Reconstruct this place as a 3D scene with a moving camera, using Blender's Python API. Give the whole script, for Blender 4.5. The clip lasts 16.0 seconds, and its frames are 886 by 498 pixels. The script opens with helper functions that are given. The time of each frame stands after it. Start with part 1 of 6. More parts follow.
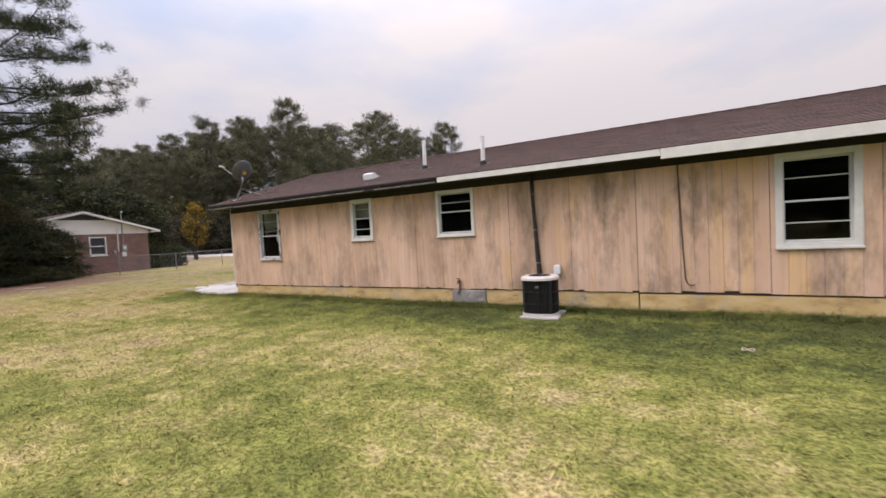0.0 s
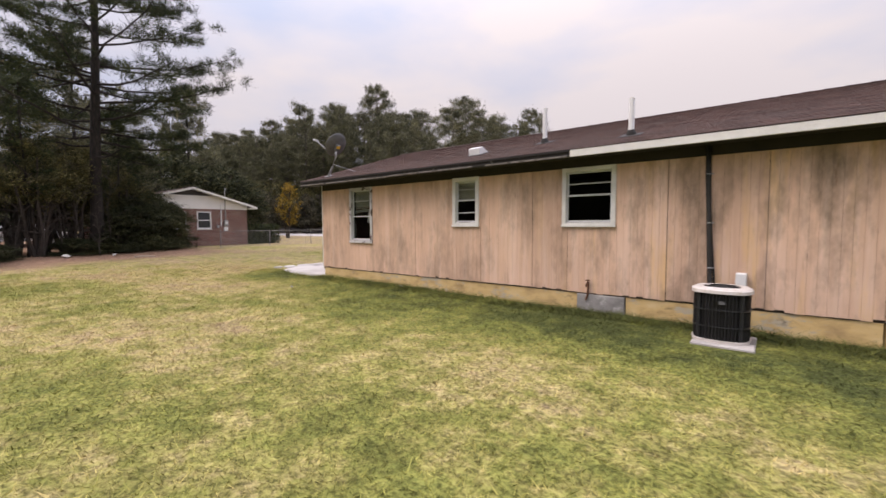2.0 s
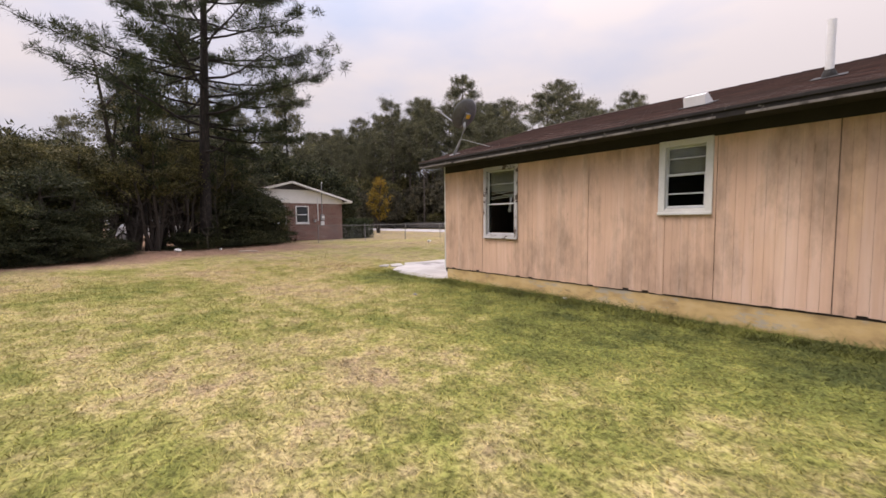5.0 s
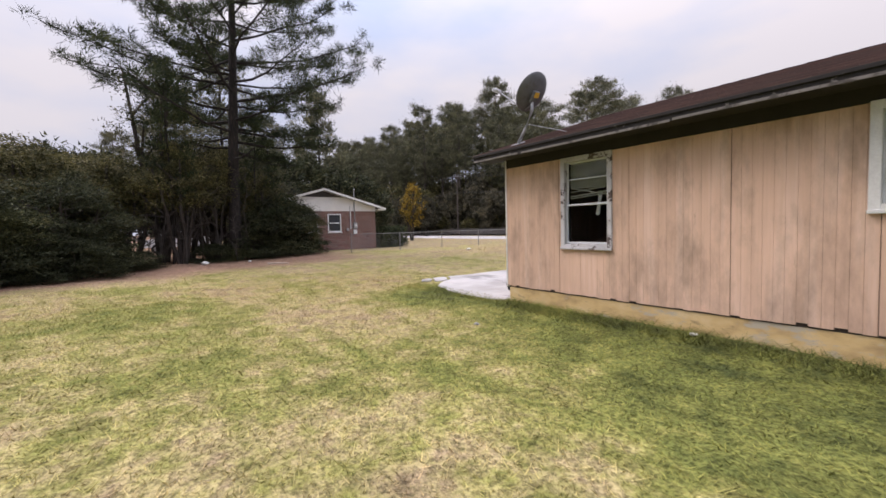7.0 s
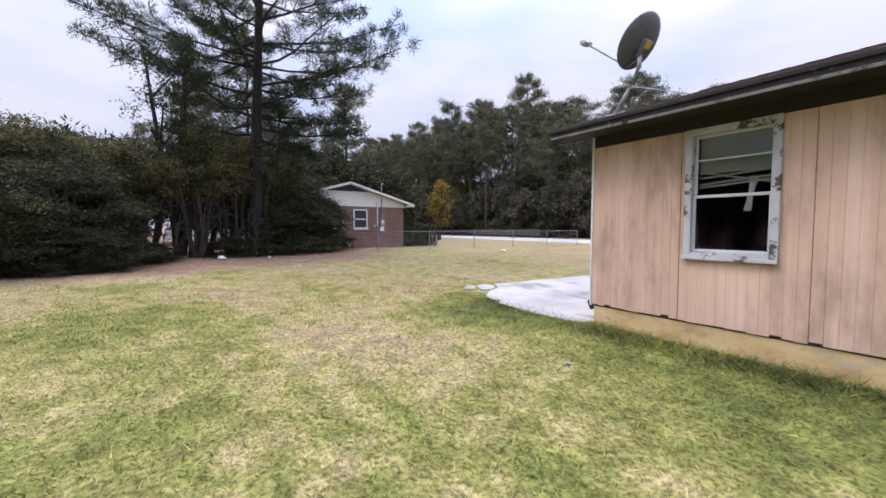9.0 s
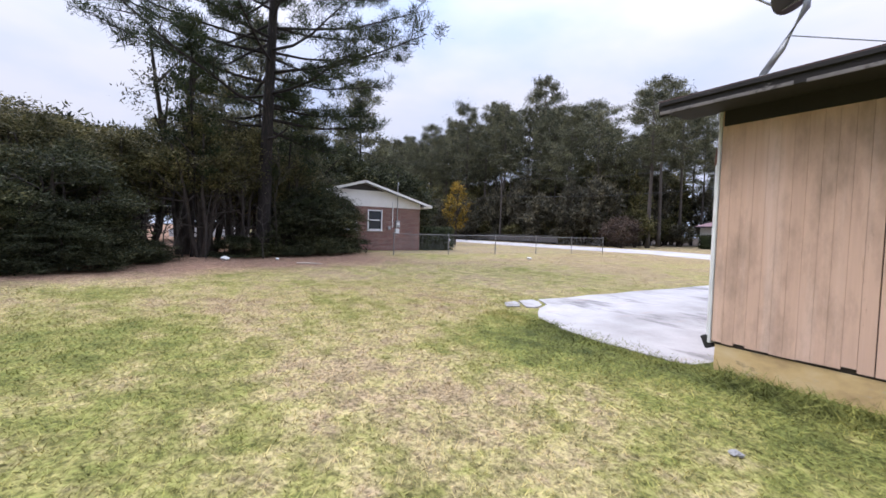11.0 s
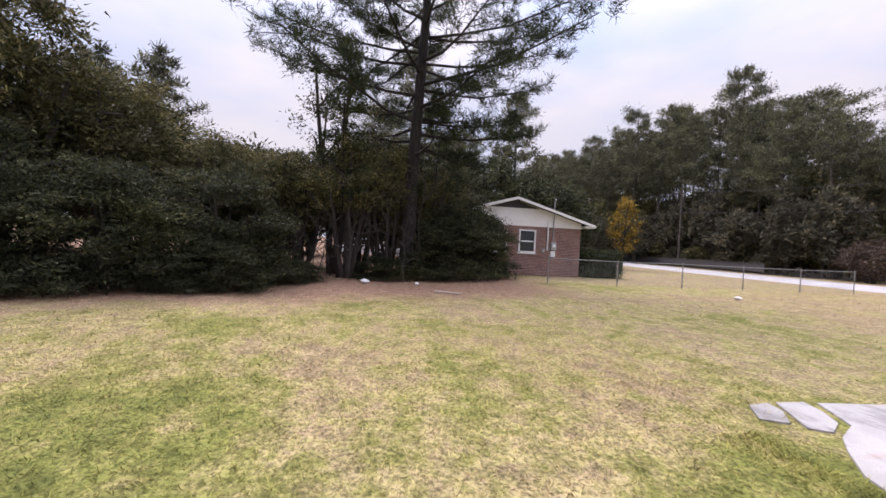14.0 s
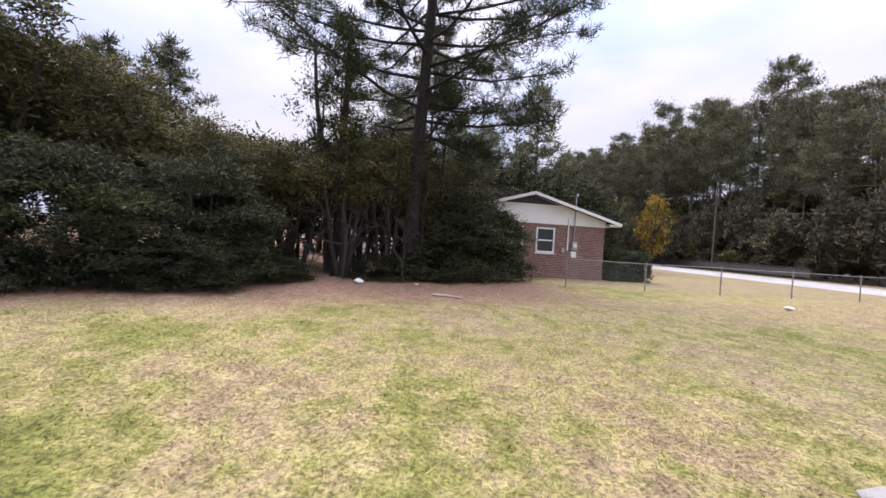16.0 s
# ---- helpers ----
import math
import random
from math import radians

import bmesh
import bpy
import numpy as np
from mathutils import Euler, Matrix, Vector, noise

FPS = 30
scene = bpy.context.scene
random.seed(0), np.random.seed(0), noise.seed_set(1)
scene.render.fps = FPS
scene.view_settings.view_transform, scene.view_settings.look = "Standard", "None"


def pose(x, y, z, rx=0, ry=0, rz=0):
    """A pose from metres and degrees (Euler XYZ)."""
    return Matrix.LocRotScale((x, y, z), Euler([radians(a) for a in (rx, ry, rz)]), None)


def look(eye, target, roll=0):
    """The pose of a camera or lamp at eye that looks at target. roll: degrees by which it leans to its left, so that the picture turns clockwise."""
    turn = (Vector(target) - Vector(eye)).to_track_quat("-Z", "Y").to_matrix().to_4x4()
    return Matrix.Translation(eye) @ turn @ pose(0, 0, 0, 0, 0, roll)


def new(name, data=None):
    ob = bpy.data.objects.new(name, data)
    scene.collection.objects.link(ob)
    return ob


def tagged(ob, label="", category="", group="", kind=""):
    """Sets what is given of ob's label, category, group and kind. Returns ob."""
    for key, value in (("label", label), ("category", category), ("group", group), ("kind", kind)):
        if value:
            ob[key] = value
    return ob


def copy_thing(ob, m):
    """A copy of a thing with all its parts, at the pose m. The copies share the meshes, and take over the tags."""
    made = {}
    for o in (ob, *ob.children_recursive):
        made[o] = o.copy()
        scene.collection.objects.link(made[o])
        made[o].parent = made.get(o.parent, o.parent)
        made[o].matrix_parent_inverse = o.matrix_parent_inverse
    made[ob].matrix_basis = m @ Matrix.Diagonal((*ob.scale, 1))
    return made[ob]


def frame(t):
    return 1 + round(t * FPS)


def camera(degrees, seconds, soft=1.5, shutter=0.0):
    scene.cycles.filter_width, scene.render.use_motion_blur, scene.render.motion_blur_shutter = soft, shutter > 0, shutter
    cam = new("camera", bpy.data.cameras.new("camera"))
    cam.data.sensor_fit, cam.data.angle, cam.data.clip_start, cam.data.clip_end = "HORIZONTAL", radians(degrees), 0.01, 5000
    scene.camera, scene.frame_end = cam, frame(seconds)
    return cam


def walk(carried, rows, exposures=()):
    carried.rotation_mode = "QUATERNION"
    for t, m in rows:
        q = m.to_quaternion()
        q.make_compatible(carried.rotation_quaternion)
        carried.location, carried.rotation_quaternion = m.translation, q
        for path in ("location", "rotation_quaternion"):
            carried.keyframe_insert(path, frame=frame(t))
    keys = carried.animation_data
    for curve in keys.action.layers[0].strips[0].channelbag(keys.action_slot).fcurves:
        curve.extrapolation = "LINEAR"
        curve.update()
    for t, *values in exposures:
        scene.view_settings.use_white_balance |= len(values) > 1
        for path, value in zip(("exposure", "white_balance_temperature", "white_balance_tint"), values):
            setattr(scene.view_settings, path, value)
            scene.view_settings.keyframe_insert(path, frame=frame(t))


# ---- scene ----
cam = camera(94.4, 16.0, soft=1.55, shutter=0.25)
PATH = [
    (0, (0.195, -0.326, 1.661), (-0.753, 1.433, 1.578), -3.2),
    (0.5, (-0.17, -0.079, 1.646), (-1.234, 1.614, 1.606), -4.2),
    (1, (-0.479, 0.192, 1.615), (-1.546, 1.883, 1.583), -2.8),
    (1.5, (-0.905, 0.502, 1.631), (-2.084, 2.116, 1.556), -1.2),
    (2, (-1.308, 0.629, 1.595), (-2.558, 2.186, 1.476), -0.3),
    (2.5, (-1.75, 0.799, 1.589), (-3.171, 2.202, 1.48), -0.1),
    (3, (-2.264, 0.893, 1.571), (-3.732, 2.245, 1.431), 0.1),
    (3.5, (-2.717, 1.049, 1.533), (-4.245, 2.332, 1.387), 0.1),
    (4, (-3.26, 1.2, 1.554), (-4.779, 2.493, 1.402), -0.4),
    (4.2, (-3.443, 1.248, 1.518), (-4.942, 2.562, 1.348), -0.1),
    (6.3, (-5.357, 1.895, 1.496), (-6.913, 3.149, 1.42), -1.4),
    (6.5, (-5.503, 1.979, 1.513), (-7.057, 3.234, 1.403), -1.6),
    (7, (-5.959, 2.209, 1.524), (-7.57, 3.389, 1.418), -1.5),
    (7.5, (-6.428, 2.378, 1.516), (-8.025, 3.576, 1.397), -0.8),
    (8, (-6.855, 2.546, 1.492), (-8.506, 3.671, 1.396), -0.6),
    (8.5, (-7.323, 2.633, 1.478), (-8.982, 3.747, 1.391), -0.1),
    (9, (-7.752, 2.808, 1.474), (-9.425, 3.899, 1.369), 0.1),
    (9.5, (-8.209, 2.901, 1.466), (-9.933, 3.912, 1.399), 0.6),
    (11.8, (-10.071, 3.487, 1.447), (-11.752, 4.567, 1.367), 2.2),
    (12, (-10.277, 3.591, 1.483), (-12.012, 4.587, 1.486), 2.7),
    (12.5, (-10.642, 3.716, 1.585), (-12.489, 4.479, 1.655), 3.1),
    (13, (-11.076, 3.827, 1.637), (-12.994, 4.394, 1.691), 3.2),
    (13.5, (-11.396, 4.017, 1.673), (-13.334, 4.507, 1.691), 2.9),
    (14, (-11.737, 4.246, 1.692), (-13.703, 4.615, 1.66), 2.9),
    (14.5, (-12.089, 4.39, 1.679), (-14.067, 4.685, 1.63), 2.9),
    (15, (-12.388, 4.672, 1.659), (-14.374, 4.892, 1.594), 3.1),
    (15.5, (-12.779, 4.791, 1.672), (-14.768, 4.995, 1.626), 3.4),
    (16, (-13.058, 5.116, 1.645), (-15.041, 5.373, 1.605), 3.6),
]
walk(cam, [(t, look(eye, target, roll)) for t, eye, target, roll in PATH],
     exposures=[(0.0, 0.66, 6700, 18), (3.5, 0.73, 6950, 22), (6.5, 0.69, 6650, 20), (9.0, 0.87, 5850, 18), (12.0, 0.89, 5800, 16), (13.5, 0.83, 6350, 22), (16.0, 1.0, 6200, 20)])

# ---------- sky and light ----------
SUN_EL, SUN_AZ = 52.0, 232.0      # compass degrees, y is north
world = bpy.data.worlds.new("sky")
scene.world = world
world.use_nodes = True
wn, wl = world.node_tree.nodes, world.node_tree.links
wn.clear()
w_out, w_bg = wn.new("ShaderNodeOutputWorld"), wn.new("ShaderNodeBackground")
w_sky = wn.new("ShaderNodeTexSky")
w_sky.sky_type, w_sky.sun_disc = "NISHITA", False
w_sky.sun_elevation, w_sky.sun_rotation = radians(SUN_EL), radians(SUN_AZ)
w_co = wn.new("ShaderNodeTexCoord")
w_sep = wn.new("ShaderNodeSeparateXYZ")
wl.new(w_co.outputs["Generated"], w_sep.inputs[0])
w_grad = wn.new("ShaderNodeMapRange")            # overcast sky: brighter towards the zenith
w_grad.inputs["From Min"].default_value, w_grad.inputs["From Max"].default_value = 0.0, 1.0
w_grad.inputs["To Min"].default_value, w_grad.inputs["To Max"].default_value = 4.4, 26.0
w_pow = wn.new("ShaderNodeMath")
w_pow.operation, w_pow.use_clamp = "POWER", True
w_pow.inputs[1].default_value = 3.0
wl.new(w_sep.outputs["Z"], w_pow.inputs[0])
wl.new(w_pow.outputs[0], w_grad.inputs["Value"])
w_map = wn.new("ShaderNodeMapping")
w_map.inputs["Scale"].default_value = (1.0, 1.0, 2.6)
wl.new(w_co.outputs["Generated"], w_map.inputs[0])
w_noise = wn.new("ShaderNodeTexNoise")
w_noise.inputs["Scale"].default_value, w_noise.inputs["Detail"].default_value = 1.7, 5.0
wl.new(w_map.outputs[0], w_noise.inputs["Vector"])
w_ramp = wn.new("ShaderNodeValToRGB")
w_ramp.color_ramp.elements[0].position, w_ramp.color_ramp.elements[0].color = 0.38, (0.68, 0.79, 1.0, 1)
w_ramp.color_ramp.elements[1].position, w_ramp.color_ramp.elements[1].color = 0.60, (1.0, 0.975, 0.985, 1)
wl.new(w_noise.outputs["Fac"], w_ramp.inputs[0])
w_mul = wn.new("ShaderNodeVectorMath")
w_mul.operation = "SCALE"
wl.new(w_ramp.outputs[0], w_mul.inputs[0])
wl.new(w_grad.outputs[0], w_mul.inputs["Scale"])
w_mix = wn.new("ShaderNodeMix")
w_mix.data_type = "RGBA"
w_mix.inputs["Factor"].default_value = 0.95
wl.new(w_sky.outputs[0], w_mix.inputs["A"])
wl.new(w_mul.outputs[0], w_mix.inputs["B"])
wl.new(w_mix.outputs["Result"], w_bg.inputs["Color"])
w_bg.inputs["Strength"].default_value = 0.1
wl.new(w_bg.outputs[0], w_out.inputs[0])

sun_data = bpy.data.lights.new("sun", "SUN")
sun_data.energy, sun_data.angle, sun_data.color = 1.5, radians(28), (1.0, 0.93, 0.83)
sun = new("sun", sun_data)
az, el = radians(SUN_AZ), radians(SUN_EL)
sun_way = Vector((math.sin(az) * math.cos(el), math.cos(az) * math.cos(el), math.sin(el)))
sun.matrix_basis = look(sun_way * 60, (0, 0, 0))

# ---------- ground shape ----------


def smooth(a, b, v):
    u = min(1.0, max(0.0, (v - a) / (b - a)))
    return u * u * (3 - 2 * u)


def ground_z(x, y):
    """The lawn: level by the house, rising a little to the west."""
    z = 0.07 + 0.17 * smooth(-17, -28, x)
    z += 0.10 * smooth(26, 40, y) * (1 - smooth(-17, -28, x))
    z += 0.05 * smooth(5.9, 7.5, y) * smooth(-3, -9, x) * (1 - smooth(8.2, 9, y)) * (1 - smooth(-11.2, -11.9, x))
    near = 1 - smooth(26, 29, y)
    z += near * 0.025 * noise.noise((x * 0.45, y * 0.45, 0.3)) + near * 0.012 * noise.noise((x * 1.7, y * 1.7, 2.0))
    return z


# ---------- mesh tools ----------
class Shape:
    """Collects vertices and faces of one mesh."""

    def __init__(self):
        self.v, self.f = [], []

    def add(self, verts, faces):
        n = len(self.v)
        self.v.extend(tuple(p) for p in verts)
        self.f.extend(tuple(n + i for i in face) for face in faces)
        return self

    def box(self, x0, x1, y0, y1, z0, z1, m=None):
        vs = [Vector((x, y, z)) for z in (z0, z1) for y in (y0, y1) for x in (x0, x1)]
        if m is not None:
            vs = [m @ p for p in vs]
        return self.add(vs, [(0, 2, 3, 1), (4, 5, 7, 6), (0, 1, 5, 4), (2, 6, 7, 3), (0, 4, 6, 2), (1, 3, 7, 5)])

    def cbox(self, x0, x1, y0, y1, z0, z1, c=0.006, m=None):
        """A box with chamfered edges."""
        c = min(c, (x1 - x0) * 0.45, (y1 - y0) * 0.45, (z1 - z0) * 0.45)
        lo, hi = (x0, y0, z0), (x1, y1, z1)
        vs, idx = [], {}
        for sx in (0, 1):
            for sy in (0, 1):
                for sz in (0, 1):
                    s = (sx, sy, sz)
                    for ax in range(3):
                        p = [(hi[k] if s[k] else lo[k]) if k == ax else (hi[k] - c if s[k] else lo[k] + c) for k in range(3)]
                        idx[(s, ax)] = len(vs)
                        vs.append(Vector(p))
        fs = []
        for ax in range(3):
            b, d = [k for k in range(3) if k != ax]
            for sv in (0, 1):
                q = []
                for u, w in ((0, 0), (1, 0), (1, 1), (0, 1)):
                    s = [0, 0, 0]
                    s[ax], s[b], s[d] = sv, u, w
                    q.append(idx[(tuple(s), ax)])
                fs.append(tuple(q))
        for ax in range(3):
            b, d = [k for k in range(3) if k != ax]
            for u in (0, 1):
                for w in (0, 1):
                    s0, s1 = [0, 0, 0], [0, 0, 0]
                    s0[b] = s1[b] = u
                    s0[d] = s1[d] = w
                    s1[ax] = 1
                    s0, s1 = tuple(s0), tuple(s1)
                    fs.append((idx[(s0, b)], idx[(s1, b)], idx[(s1, d)], idx[(s0, d)]))
        for sx in (0, 1):
            for sy in (0, 1):
                for sz in (0, 1):
                    fs.append(tuple(idx[((sx, sy, sz), ax)] for ax in range(3)))
        if m is not None:
            vs = [m @ p for p in vs]
        return self.add(vs, fs)

    def tube(self, pts, radii, n=8, caps=True):
        """A round tube along a line of points."""
        pts = [Vector(p) for p in pts]
        rings = []
        for i, p in enumerate(pts):
            d = (pts[min(i + 1, len(pts) - 1)] - pts[max(i - 1, 0)]).normalized()
            a = d.cross(Vector((0.31, 0.2, 1)) if abs(d.z) < 0.9 else Vector((1, 0.1, 0))).normalized()
            b = d.cross(a)
            r = radii[i] if hasattr(radii, "__len__") else radii
            rings.append([p + r * (math.cos(k * math.tau / n) * a + math.sin(k * math.tau / n) * b) for k in range(n)])
        base = len(self.v)
        for ring in rings:
            self.v.extend(tuple(p) for p in ring)
        for i in range(len(rings) - 1):
            for k in range(n):
                k2 = (k + 1) % n
                self.f.append((base + i * n + k, base + i * n + k2, base + (i + 1) * n + k2, base + (i + 1) * n + k))
        if caps:
            self.f.append(tuple(base + k for k in reversed(range(n))))
            self.f.append(tuple(base + (len(rings) - 1) * n + k for k in range(n)))
        return self

    def lathe(self, centre, profile, n=20, m=None, square=0.0):
        """Turns (radius, height) pairs round z; square > 0 pulls the ring to a rounded square."""
        base = len(self.v)
        for r, h in profile:
            for k in range(n):
                a = k * math.tau / n
                g = 1.0
                if square:
                    c, s = abs(math.cos(a)), abs(math.sin(a))
                    g = 1 + square * (1 / (c ** 6 + s ** 6) ** (1 / 6) - 1)
                p = Vector((r * g * math.cos(a), r * g * math.sin(a), h))
                p = m @ p if m is not None else p + Vector(centre)
                self.v.append(tuple(p))
        for i in range(len(profile) - 1):
            for k in range(n):
                k2 = (k + 1) % n
                self.f.append((base + i * n + k, base + i * n + k2, base + (i + 1) * n + k2, base + (i + 1) * n + k))
        return self

    def mesh(self, name, soft=False):
        me = bpy.data.meshes.new(name)
        me.from_pydata(self.v, [], self.f)
        bm = bmesh.new()
        bm.from_mesh(me)
        bmesh.ops.recalc_face_normals(bm, faces=bm.faces)
        bm.to_mesh(me)
        bm.free()
        if soft:
            me.shade_smooth()
        return me


def part(name, shape, material, parent=None, label="", soft=False):
    """Links a shape as one mesh object, under a thing or part if one is given."""
    me = shape.mesh(name, soft) if isinstance(shape, Shape) else shape
    if material is not None and not me.materials:
        me.materials.append(material)
    ob = new(name, me)
    if parent is not None:
        ob.parent = parent
        ob.matrix_parent_inverse = parent.matrix_basis.inverted()
    return tagged(ob, label)


def thing(name, label, category, place=(0, 0, 0), group="", kind=""):
    """An empty at the thing's base, to hold its parts."""
    ob = new(name)
    ob.empty_display_size = 0.1
    ob.matrix_basis = Matrix.Translation(place)
    return tagged(ob, label, category, group, kind)


def tri_mesh(name, verts, count):
    """A mesh of loose triangles from an array of 3 * count vertices."""
    me = bpy.data.meshes.new(name)
    me.vertices.add(3 * count)
    me.vertices.foreach_set("co", np.ascontiguousarray(verts, dtype=np.float32).ravel())
    me.loops.add(3 * count)
    me.loops.foreach_set("vertex_index", np.arange(3 * count, dtype=np.int32))
    me.polygons.add(count)
    me.polygons.foreach_set("loop_start", np.arange(0, 3 * count, 3, dtype=np.int32))
    me.update(calc_edges=True)
    return me


# ---------- materials ----------
class Nodes:
    """Short hand for one node material."""

    def __init__(self, name):
        self.mat = bpy.data.materials.new(name)
        self.mat.use_nodes = True
        self.n, self.l = self.mat.node_tree.nodes, self.mat.node_tree.links
        self.bsdf = self.n["Principled BSDF"]
        self.pos = self.n.new("ShaderNodeNewGeometry").outputs["Position"]

    def link(self, a, b):
        self.l.new(a, b)

    def noise(self, scale, detail=4.0, stretch=None, rough=0.55, vec=None):
        t = self.n.new("ShaderNodeTexNoise")
        t.inputs["Scale"].default_value, t.inputs["Detail"].default_value = scale, detail
        t.inputs["Roughness"].default_value = rough
        v = vec if vec is not None else self.pos
        if stretch:
            m = self.n.new("ShaderNodeMapping")
            m.inputs["Scale"].default_value = stretch
            self.link(v, m.inputs[0])
            v = m.outputs[0]
        self.link(v, t.inputs["Vector"])
        return t.outputs["Fac"]

    def ramp(self, fac, stops):
        r = self.n.new("ShaderNodeValToRGB")
        e = r.color_ramp.elements
        while len(e) < len(stops):
            e.new(0.5)
        for k, (p, c) in enumerate(stops):
            e[k].position = p
            e[k].color = (*c, 1) if hasattr(c, "__len__") else (c, c, c, 1)
        self.link(fac, r.inputs[0])
        return r.outputs["Color"]

    def mix(self, fac, a, b, kind="MIX"):
        m = self.n.new("ShaderNodeMix")
        m.data_type, m.blend_type = "RGBA", kind
        for key, v in (("Factor", fac), ("A", a), ("B", b)):
            if isinstance(v, (int, float)):
                m.inputs[key].default_value = v if key == "Factor" else (v, v, v, 1)
            elif isinstance(v, tuple):
                m.inputs[key].default_value = (*v, 1)
            else:
                self.link(v, m.inputs[key])
        return m.outputs["Result"]

    def math(self, op, a, b=0.0):
        m = self.n.new("ShaderNodeMath")
        m.operation = op
        for k, v in enumerate((a, b)):
            if isinstance(v, (int, float)):
                m.inputs[k].default_value = v
            else:
                self.link(v, m.inputs[k])
        return m.outputs[0]

    def span(self, v, a, b):
        m = self.n.new("ShaderNodeMapRange")
        m.interpolation_type = "SMOOTHSTEP"
        m.inputs["From Min"].default_value, m.inputs["From Max"].default_value = a, b
        self.link(v, m.inputs["Value"])
        return m.outputs[0]

    def axis(self, k):
        s = self.n.new("ShaderNodeSeparateXYZ")
        self.link(self.pos, s.inputs[0])
        return s.outputs[k]

    def island(self):
        return self.n.new("ShaderNodeNewGeometry").outputs["Random Per Island"]

    def each(self):
        return self.n.new("ShaderNodeObjectInfo").outputs["Random"]

    def finish(self, colour, rough=0.8, bump=None, strength=0.3, distance=0.01, metal=0.0, spec=None):
        if isinstance(colour, tuple):
            self.bsdf.inputs["Base Color"].default_value = (*colour, 1)
        else:
            self.link(colour, self.bsdf.inputs["Base Color"])
        if isinstance(rough, (int, float)):
            self.bsdf.inputs["Roughness"].default_value = rough
        else:
            self.link(rough, self.bsdf.inputs["Roughness"])
        self.bsdf.inputs["Metallic"].default_value = metal
        if spec is not None:
            self.bsdf.inputs["Specular IOR Level"].default_value = spec
        if bump is not None:
            b = self.n.new("ShaderNodeBump")
            b.inputs["Strength"].default_value, b.inputs["Distance"].default_value = strength, distance
            self.link(bump, b.inputs["Height"])
            self.link(b.outputs[0], self.bsdf.inputs["Normal"])
        return self.mat


def plain(name, c, dark=0.75, scale=3.0, fine=60.0, rough=0.7, metal=0.0, bump=0.25, stain=None, stain_at=(0.55, 0.7)):
    """A paint or metal with soft blotches, fine grain and, if given, stains."""
    k = Nodes(name)
    low = tuple(v * dark for v in c)
    col = k.ramp(k.noise(scale, 5), [(0.3, low), (0.7, c)])
    col = k.mix(0.18, col, k.ramp(k.noise(fine, 3), [(0.3, 0.25), (0.7, 1.0)]), "MULTIPLY")
    if stain:
        mask = k.ramp(k.noise(scale * 1.7, 8, rough=0.7), [(stain_at[0], 0.0), (stain_at[1], 1.0)])
        col = k.mix(mask, col, stain)
    return k.finish(col, rough, k.noise(fine, 4), bump, 0.004, metal)


